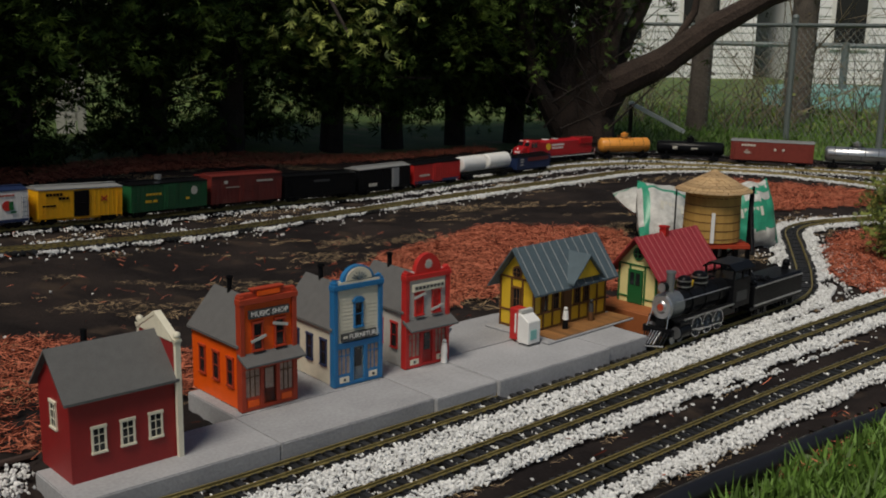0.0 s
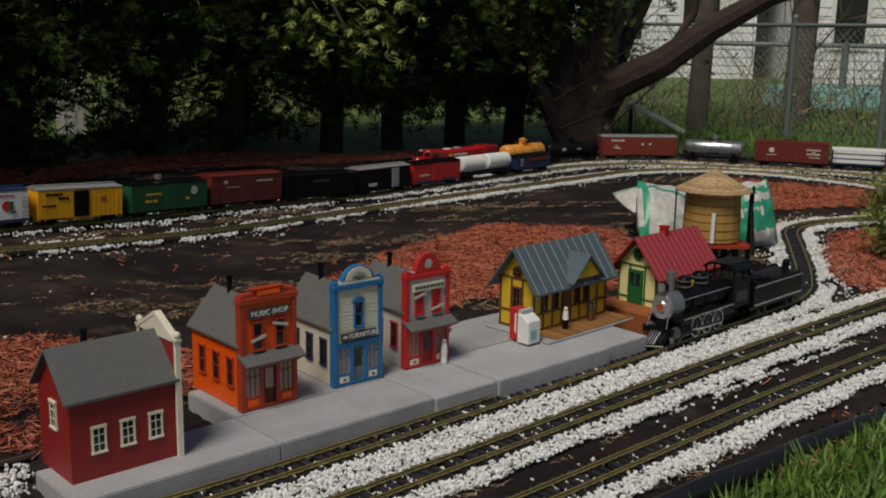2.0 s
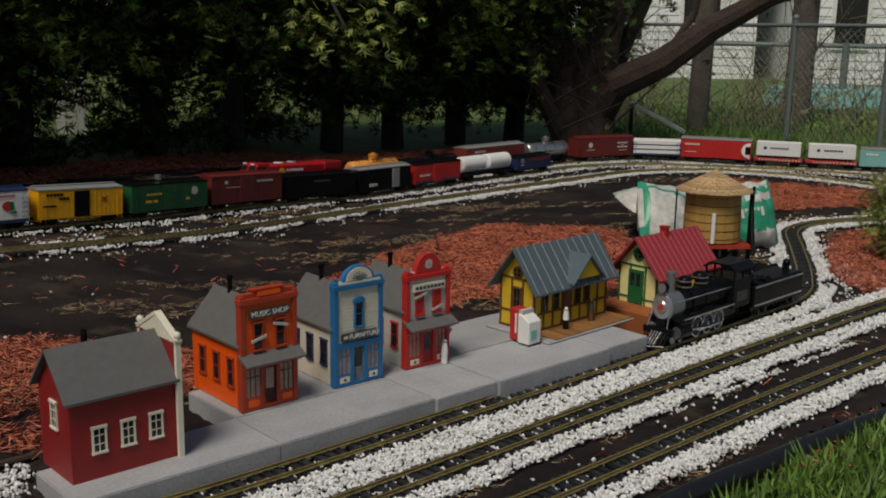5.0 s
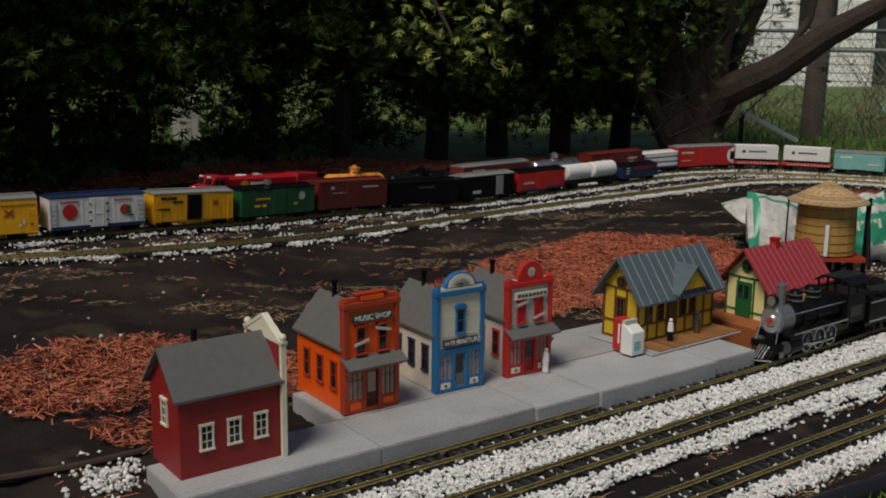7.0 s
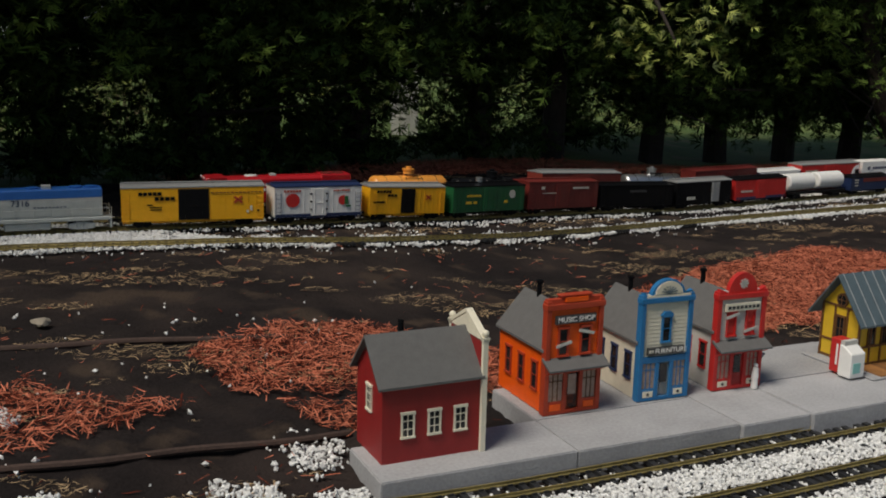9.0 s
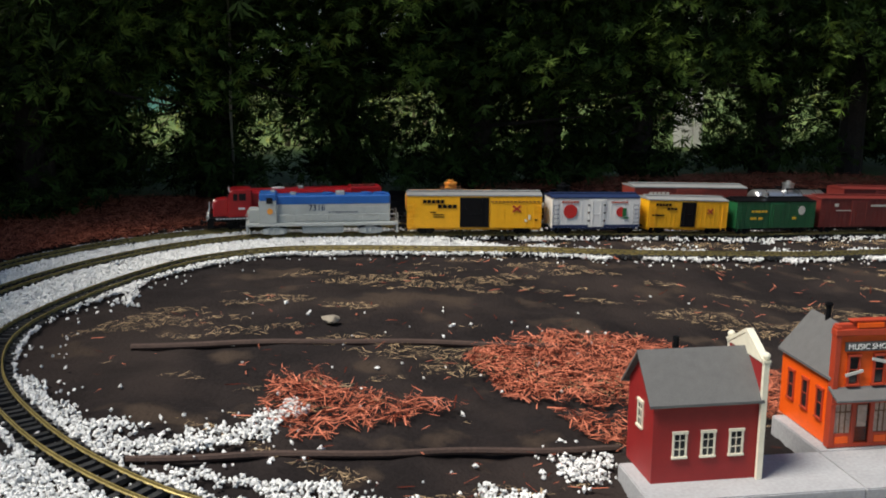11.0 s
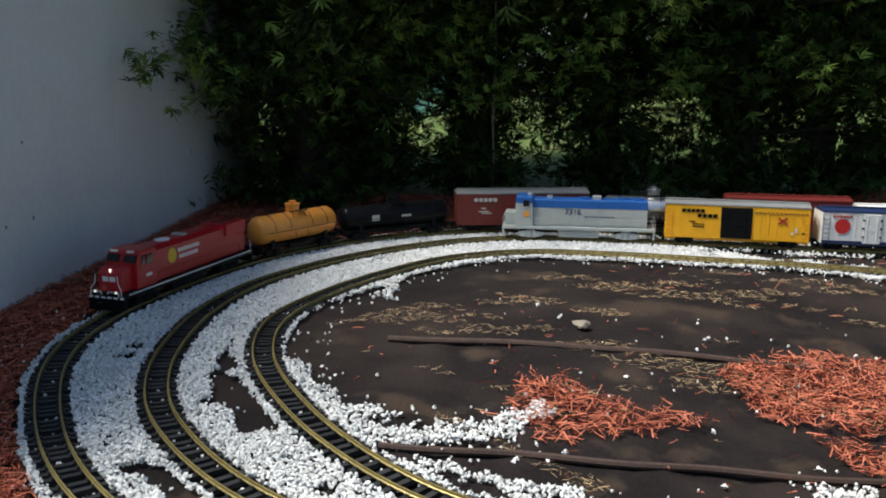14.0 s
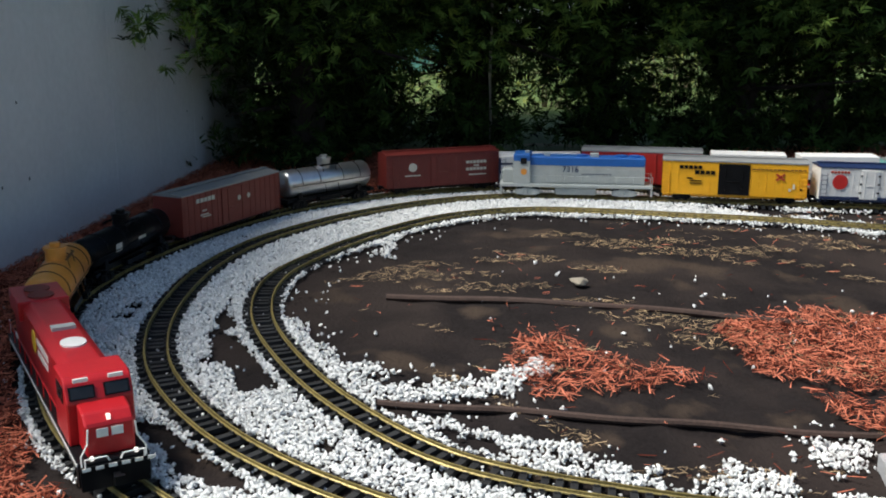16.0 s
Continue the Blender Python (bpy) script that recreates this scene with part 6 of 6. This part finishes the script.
# ---- fence, houses and what lies beyond ----
def beyond():
    f = thing("chain_link_fence", Matrix(), "galvanised chain-link fence between the gardens", "fence")
    runs = [((.9, 10.6), (2.35, 9.35)), ((2.35, 9.35), (3.30, 7.75)), ((3.30, 7.75), (4.2, 6.6))]
    H = .92
    bm = B()
    for (x0, y0), (x1, y1) in runs:
        a, b = Vector((x0, y0, 0)), Vector((x1, y1, 0))
        n = (b - a).length
        pitch = .062
        k = -int(H / pitch)
        while k * pitch < n:
            for sgn in (1, -1):
                s0, z0, s1, z1 = k * pitch, 0.0, k * pitch + H, H
                if s0 < 0:
                    z0, s0 = -s0, 0
                if s1 > n:
                    z1, s1 = H - (s1 - n), n
                if s1 > s0:
                    za, zb = (z0, z1) if sgn > 0 else (H - z0, H - z1)
                    rod(bm, a.lerp(b, s0 / n) + Vector((0, 0, za - .03)), a.lerp(b, s1 / n) + Vector((0, 0, zb - .03)), .0015, 3)
            k += 1
    part("wire_mesh", bm, "wire", f)
    for (x0, y0), (x1, y1) in runs:
        bm = B()
        rod(bm, (x0, y0, H - .03), (x1, y1, H - .03), .016, 8)
        part("top_rail", bm, "wire", f, smooth=True)
    for x, y in [runs[0][0], runs[0][1], (2.85, 8.52), runs[1][1], runs[2][1]]:
        bm = B()
        rod(bm, (x, y, -.06), (x, y, H + .03), .024, 10)
        ball(bm, .028, Matrix.Translation((x, y, H + .03)), 10, 6)
        part("post", bm, "wire", f, smooth=True)

    def house(m, w, d, h, wins, label):
        o = thing("house", m, label, "house", "neighbouring houses")
        prof = [(d, 0)]
        for k in range(int(h / .16)):
            prof += [(-.014, k * .16), (0, k * .16 + .16)]
        bm = B()
        prism(bm, prof + [(d, int(h / .16) * .16)], 0, w, "x")
        part("wall", bm, "housewhite", o)
        gable_roof(o, 0, w, 0, d, h, h + 1.4, "x", .3, .1, "roof")
        for x, z, ww, hh in wins:
            fr = part("window", boxq([(x - ww / 2 - .07, x + ww / 2 + .07, -.05, .01, z - .07, z + hh + .07)]), "white", o)
            part("pane", boxq([(x - ww / 2, x + ww / 2, -.06, -.04, z, z + hh)]), "glass", fr)
    house(pose(6.6, 19.5, -.1, 0, 0, -6), 6.5, 6, 3.4, [(.9, .75, .55, .9), (2.6, .75, .9, .9), (4.6, .75, .9, .9)], "white clapboard house beyond the lawn")
    house(pose(2.6, 21.0, -.1, 0, 0, -3), 3.6, 6, 3.2, [(1.0, .8, .7, .9), (2.5, 1.1, .7, .9)], "white clapboard house seen through branches")
    p = thing("garden_screen", pose(-2.72, 7.1, -.06, 0, 0, 19), "white painted slatted screen standing behind the hedge", "garden screen")
    for k in range(1, 4):
        part("slat", boxq([(.068 * k, .068 * k + .06, -.012, .012, 0, .82 - .03 * (k % 2))]), "white", p)
    part("crosspiece", boxq([(.06, .27, .012, .03, .2, .26)]), "white", p)
    part("crosspiece", boxq([(.06, .27, .012, .03, .6, .66)]), "white", p)
    p = thing("garden_board", pose(-2.30, 7.02, -.05, 0, 28, 30), "white weathered board leaning beside the screen", "board")
    part("plank", boxq([(-.02, .34, -.012, .012, .0, .07)]), "white", p, bevel=.003)
    # leafy shrubs behind the hedge, sunlit brightness put into their leaf colour
    rng = np.random.default_rng(41)
    for x, y, r in ((-5.5, 4.6, .35), (-4.9, 5.5, .4), (-4.3, 6.1, .35), (-3.75, 6.8, .4), (-3.2, 7.6, .35), (-1.75, 8.6, .4), (-1.0, 9.2, .4), (-6.3, 6.2, .5), (-5.2, 7.6, .5)):
        b = thing("leafy_shrub", pose(x, y, rise(x, y) - .05), "bright yellow-green leafy shrub behind the hedge", "shrub", "shrubs behind the hedge")
        bm = B()
        for k in range(9):
            d = Vector((rng.normal(0, r * .5), rng.normal(0, r * .5), rng.uniform(.3, .55)))
            rod(bm, (d.x * .2, d.y * .2, 0), d, .006, 4, .002)
        tagged(part("stem_growth", bm, "brush", b), "thin stems", kind="stuff")
        pl = rng.normal(0, 1, (330, 3)) * (r * .7, r * .7, .15) + (0, 0, .26)
        pl = pl[pl[:, 2] > .02]
        scatter("leaves", "frond", pl, rng.uniform(.03, .075, len(pl)), "sunlitgreen", "yellow-green leaves", "", .9, .25, 44, 0, b)
    sp = thing("sapling", pose(-3.34, 3.38, rise(-3.34, 3.38) - .05), "thin tan sapling standing before the hedge", "sapling")
    bm = B()
    tube(bm, [(0, 0, 0), (.006, 0, .2), (-.004, .004, .42), (.01, 0, .75), (.0, 0, 1.1)], .0075, 7)
    part("stem", bm, "stonegrey", sp, smooth=True)
    f2 = thing("chain_link_fence", Matrix(), "weathered green fence at the end of the far garden", "fence")
    for (x0, y0), (x1, y1) in (((3.4, 13.6), (5.0, 13.0)), ((5.0, 13.0), (6.6, 12.2))):
        bm = B()
        rod(bm, (x0, y0, .70), (x1, y1, .70), .03, 8)
        part("top_rail", bm, "wire", f2, smooth=True)
    for x, y, r in ((3.4, 13.6, .035), (5.0, 13.0, .05), (5.75, 12.62, .03), (6.6, 12.2, .04)):
        bm = B()
        rod(bm, (x, y, -.06), (x, y, .74), r, 8)
        part("post", bm, "wire", f2, smooth=True)
    house(pose(-14.0, 12.5, -.1, 0, 0, 40), 4.5, 4, 2.6, [(1.5, 1.0, .7, .9), (3.2, 1.0, .7, .9)], "pale house far behind the hedge")
    t = thing("garden_tarp", pose(-8.3, 7.3, -.05, 0, 0, 48), "bright teal cover over garden things", "tarpaulin")
    bm = B()
    prism(bm, [(-.35, 0), (.35, 0), (.3, 1.25), (0, 1.45), (-.3, 1.25)], 0, .5, "y")
    part("cover", bm, "teal", t, bevel=.03)
    t = thing("pool_cover", pose(5.1, 13.2, -.05), "low teal cover lying on the far lawn", "cover")
    bm = B()
    cy(bm, 1.0, .22, Matrix(), 30, .95)
    part("cover", bm, "teal", t)
    w = thing("white_board", pose(1.54, 8.5, 0), "white painted board leaning in the grass", "board")
    part("plank", boxq([(0, .52, -.02, .02, -.018, .018)], Matrix.Translation((0, 0, .25)) @ Matrix.Rotation(radians(27), 4, "Y")), "white", w, bevel=.004)
    part("prop", boxq([(.0, .03, -.02, .02, -.05, .24)]), "bark", w)
    # tangled bare shrubs along the fence
    rng = np.random.default_rng(9)
    for x, y, n, s in ((1.9, 10.2, 60, .45), (2.9, 9.5, 55, .4), (3.9, 9.0, 45, .4), (4.6, 8.4, 40, .4), (4.0, 11.5, 60, .6)):
        b = thing("bare_shrub", pose(x, y, -.05), "tangle of bare brown shoots by the fence", "shrub", "bare shrubs")
        bm = B()
        for k in range(n):
            o = Vector((rng.normal(0, s * .6), rng.normal(0, s * .5), 0))
            p = o
            d = Vector((rng.normal(0, .4), rng.normal(0, .4), 1.0))
            for j in range(4):
                q = p + d * rng.uniform(.12, .28)
                rod(bm, p, q, .006 - .0012 * j, 3, .005 - .0012 * j)
                p, d = q, d + Vector((rng.normal(0, .45), rng.normal(0, .45), rng.normal(0, .3)))
        tagged(part("shoot_growth", bm, "brush", b), "bare shoots", kind="stuff")
        pl = rng.normal(0, 1, (260, 3)) * (s * .8, s * .6, .12) + (0, 0, .14)
        scatter("low_leaves", "frond", pl[pl[:, 2] > .02], rng.uniform(.03, .07, (pl[:, 2] > .02).sum()), "shrub", "green low growth", "", .9, .25, 4, 0, b)


beyond()


# ---- loose cover: stone chips, mulch, straw, grass ----
def cover():
    rng = np.random.default_rng(2)
    th = TH

    def uv(x, y):
        return x * math.cos(th) + y * math.sin(th), -x * math.sin(th) + y * math.cos(th)

    def on_platform(x, y):
        a = (x - YARD.x) * ALONG.x + (y - YARD.y) * ALONG.y
        b = (x - YARD.x) * BACK.x + (y - YARD.y) * BACK.y
        return ((a > -.01) & (a < 2.2) & (b > -.015) & (b < .38)) & ~((a < .40) & (b > .175))

    TONGUES = [[(-2.235, 1.653), (-2.339, 1.834), (-2.361, 1.917), (-2.195, 1.771), (-2.157, 1.812), (-2.378, 2.011), (-2.403, 2.163), (-2.352, 2.477), (-2.304, 2.713), (-2.498, 2.811), (-2.572, 2.422), (-2.469, 2.029), (-2.384, 1.785)],
               [(-1.928, 1.292), (-1.763, 1.23), (-1.605, 1.195), (-1.505, 1.246), (-1.469, 1.231), (-1.463, 1.141), (-1.489, 1.107), (-1.706, 1.182), (-1.901, 1.258)],
               [(-1.476, 1.124), (-1.411, 1.21), (-1.345, 1.344), (-1.356, 1.521), (-1.319, 1.523), (-1.275, 1.399), (-1.288, 1.287), (-1.364, 1.142), (-1.42, 1.107)],
               [(-1.337, 1.147), (-1.214, 1.186), (-1.066, 1.274), (-0.917, 1.339), (-0.882, 1.299), (-0.965, 1.227), (-1.11, 1.179), (-1.263, 1.136)],
               [(-0.808, 1.64), (-0.766, 1.77), (-0.698, 1.673), (-0.745, 1.6)], [(-0.883, 1.388), (-0.861, 1.465), (-0.765, 1.504), (-0.721, 1.498), (-0.825, 1.358)]]
    BARE = [[(-1.896, 1.057), (-1.935, 1.13), (-1.799, 1.082), (-1.653, 1.089), (-1.542, 1.04), (-1.576, 0.999), (-1.58, 0.951), (-1.709, 0.98)],
            [(-1.605, 0.764), (-1.507, 0.793), (-1.404, 0.808), (-1.319, 0.797), (-1.259, 0.759), (-1.347, 0.703), (-1.495, 0.723)],
            [(-1.997, 1.123), (-2.031, 1.181), (-2.182, 1.296), (-2.013, 1.2), (-1.892, 1.147), (-1.917, 1.119)]]

    def among(polys, x, y, amount):
        hit = np.zeros(len(x), bool)
        px, py = x + amount * wobble(x, y, 17), y + amount * wobble(y, x, 15, 1.0)
        for poly in polys:
            hit |= inside(poly, px, py)
        return hit

    def chips(x, y, thin):
        d = near_track(x, y)
        u, v = uv(x, y)
        wob = wobble(x, y, 5.5, .4)
        left = (x < -1.0) & (y < 3.1)
        within, outside = inside(INNER, x, y), ~inside(OUTER, x, y)
        bare = ((wobble(x, y, 6.5, 2.2) > .62) & (d > .07)) | (among(BARE, x, y, .02) & (d > .05))
        thr = np.where(left, .20, .072 + .045 * wob)
        thr = np.where(left & bare, .06, thr)
        thr = np.where(left & within, .062 + .02 * wob, thr)
        thr = np.where(left & outside, .058 + .012 * wob, thr)
        thr = np.where((u > 3.2) & (v > 1.9), .10 + .03 * wob, thr)
        front = (v < 1.6) & (u > .5)
        thr = np.where(front, .100 + .016 * wob, thr)
        thr = np.where(front & (v > 1.17) & (v < 1.235), .0, thr)
        keep = d < thr
        keep |= among(TONGUES, x, y, .03) & (d > .046) & (rng.random(len(x)) < .62 + .3 * wobble(x, y, 11, .8))
        sparse = (d > thr) & (d < thr + .10) & (rng.random(len(x)) < .009)
        inner = d < .046
        keep &= ~inner | (rng.random(len(x)) < np.where((v < 1.6) & (u > .45), .20, thin))
        keep &= (v < 2.3) | left | (within & (d < .085)) | (rng.random(len(x)) < .38)
        keep = (keep | sparse) & ~on_platform(x, y) & inside(BED, x, y)
        return keep, d
    # nearer half dense, far half coarser
    for name, (x0, x1, y0, y1), per, size, thin in (("stone_chips", (-2.95, 2.0, .45, 3.3), 42000, .0041, .05), ("far_stone_chips", (-2.9, 3.3, 3.0, 6.9), 21000, .0046, .06)):
        n = int((x1 - x0) * (y1 - y0) * per)
        x, y = rng.uniform(x0, x1, n), rng.uniform(y0, y1, n)
        keep, d = chips(x, y, thin)
        if name == "far_stone_chips":
            keep &= y > 3.3
        x, y, d = x[keep], y[keep], d[keep]
        z = rises(x) - .014 + rng.uniform(-.004, .005, len(x)) + np.where(d < .046, -.004, .003)
        scatter(name, "stone", np.stack([x, y, z], 1), size * rng.uniform(.6, 1.35, len(x)), "stone", "crushed white marble ballast between the tracks", "ballast", 1.0, .35, 3)
    # spill of chips beside the poles and at the platform's end
    pts = []
    for cx, cy_, sx, sy, n in ((-1.42, 1.22, .12, .05, 70), (-1.30, 1.38, .08, .05, 40), (-.80, 1.67, .04, .05, 50), (-.74, 1.45, .10, .05, 70), (-1.3, 2.0, .35, .4, 60), (1.45, 3.7, .12, .3, 900)):
        pts.append(np.stack([rng.normal(cx, sx, n), rng.normal(cy_, sy, n)], 1))
    p = np.vstack(pts)
    p = p[(near_track(p[:, 0], p[:, 1]) > .05) & ~on_platform(p[:, 0], p[:, 1])]
    scatter("spilled_chips", "stone", np.column_stack([p, rises(p[:, 0]) - .017]), .0050 * rng.uniform(.5, 1.4, len(p)), "stone", "white stone chips spilled over the cloth", "ballast", 1, .35, 6)
    # red mulch
    beds = [([(-1.25, 2.02), (-1.18, 2.32), (-.98, 2.48), (-.6, 2.5), (-.48, 2.22), (-.8, 2.05), (-1.02, 1.86)], .72),
            ([(-1.465, 1.585), (-1.435, 1.683), (-1.265, 1.65), (-1.08, 1.76), (-1.174, 1.5), (-1.226, 1.362), (-1.36, 1.44)], .55),
            ([(-.52, 2.62), (-.45, 3.1), (-.2, 3.7), (.2, 4.35), (.72, 4.3), (.85, 3.8), (.62, 3.27), (.42, 3.22), (.12, 3.12), (-.18, 2.72)], 1.0),
            ([(1.36, 3.42), (1.46, 3.2), (2.3, 3.9), (2.2, 4.45), (1.7, 4.3), (1.5, 3.9)], 1.0), ([(1.2, 4.75), (2.2, 5.05), (2.35, 5.5), (1.7, 5.9), (1.15, 5.4)], .8),
            ([(-2.2, .42), (-2.55, .72), (-2.72, 1.15), (-2.95, 1.55), (-3.05, 2.2), (-2.9, 2.9), (-3.4, 3.3), (-4.4, 2.7), (-3.3, 1.45), (-2.6, .75)], 1.0),
            ([(-1.35, .50), (-1.55, .55), (-2.0, .70), (-2.25, .84), (-2.45, .99), (-2.65, 1.2), (-2.8, 1.5), (-3.2, 1.5), (-2.3, .46), (-1.7, .22), (-1.3, .25)], 1.0), ([(-.78, 1.80), (-.66, 1.95), (-.75, 2.0), (-.95, 1.85)], .6), ([(.7, 1.80), (1.2, 2.25), (1.15, 2.32), (.62, 1.88)], .45), ([(-1.9, 4.6), (-.6, 6.3), (.4, 7.2), (.3, 7.4), (-1.2, 6.2), (-2.8, 4.4), (-2.7, 4.2)], .5)]
    pts = []
    for poly, dens in beds:
        q = np.array(poly)
        lo, hi = q.min(0), q.max(0)
        n = int((hi - lo).prod() * 30000 * dens)
        x, y = rng.uniform(lo[0], hi[0], n), rng.uniform(lo[1], hi[1], n)
        k = inside(poly, x + .04 * wobble(x, y, 14), y + .04 * wobble(y, x, 12))
        pts.append(np.stack([x[k], y[k]], 1))
    n = 900
    pts.append(np.stack([rng.uniform(-2.0, .8, n), rng.uniform(1.3, 4.2, n)], 1))
    p = np.vstack(pts)
    p = p[(near_track(p[:, 0], p[:, 1]) > .065) & ~on_platform(p[:, 0], p[:, 1])]
    z = rises(p[:, 0]) - .017 + np.abs(rng.normal(0, .008, len(p)))
    scatter("mulch_chips", "chip", np.column_stack([p, z]), rng.uniform(.004, .017, len(p)), "mulch", "shredded red wood mulch in loose patches", "mulch", .28, .5, 7)
    # straw and dry litter
    n = 420000
    x, y = rng.uniform(-2.1, 2.3, n), rng.uniform(1.3, 6.0, n)
    u, v = uv(x, y)
    k = (wobble(u * .5, v * 1.5, 3.2, 1.7) + .6 * wobble(u * .7, v * 1.4, 9, .6) > .34) & (rng.random(n) < .75) & inside(BED, x, y) & (near_track(x, y) > .09) & ~on_platform(x, y)
    x, y = x[k], y[k]
    scatter("straw_litter", "chip", np.column_stack([x, y, rises(x) - .015]), .0012 + .010 * rng.random(len(x)) ** 2.5, "straw", "pale straw and dry litter strewn on the cloth", "straw", .12, .35, 8)
    # near lawn blades
    n = 42000
    u, v = rng.uniform(.6, 3.6, n), .95 - np.abs(rng.normal(0, .35, n))
    x, y = u * math.cos(th) - v * math.sin(th), u * math.sin(th) + v * math.cos(th)
    k = ~inside(BED, x - .045, y + .05)
    x, y = x[k], y[k]
    scatter("grass_blades", "blade", np.column_stack([x, y, np.full(len(x), -.045)]), rng.uniform(.03, .075, len(x)), "blade", "fresh green lawn grass at the bed's edge", "grass", .25, .3, 9)
    n = 9000
    x, y = rng.uniform(1.0, 6.0, n), rng.uniform(7.0, 12.0, n)
    k = ~inside(BED, x, y)
    scatter("far_grass", "blade", np.column_stack([x[k], y[k], np.full(k.sum(), -.045)]), rng.uniform(.04, .10, k.sum()), "blade", "longer grass below the fence", "grass", .3, .3, 10)


cover()


# ---- what moves ----
def motions():
    """The red locomotive's train runs round the outer loop, gathering speed."""
    L, step = LINES["outer"]
    origin = float(np.argmin(((L - np.array((3.4, 5.9))) ** 2).sum(1))) * step
    for ob, back, half in TRAIN:
        rows = []
        for i in range(33):
            t = i * .5
            s = origin + 1.6996 + 0.4430 * t - 0.00748 * t * t + 0.000634 * t ** 3 + back
            rows.append((t, on_line("outer", s, half)))
        walk(ob, rows)


motions()
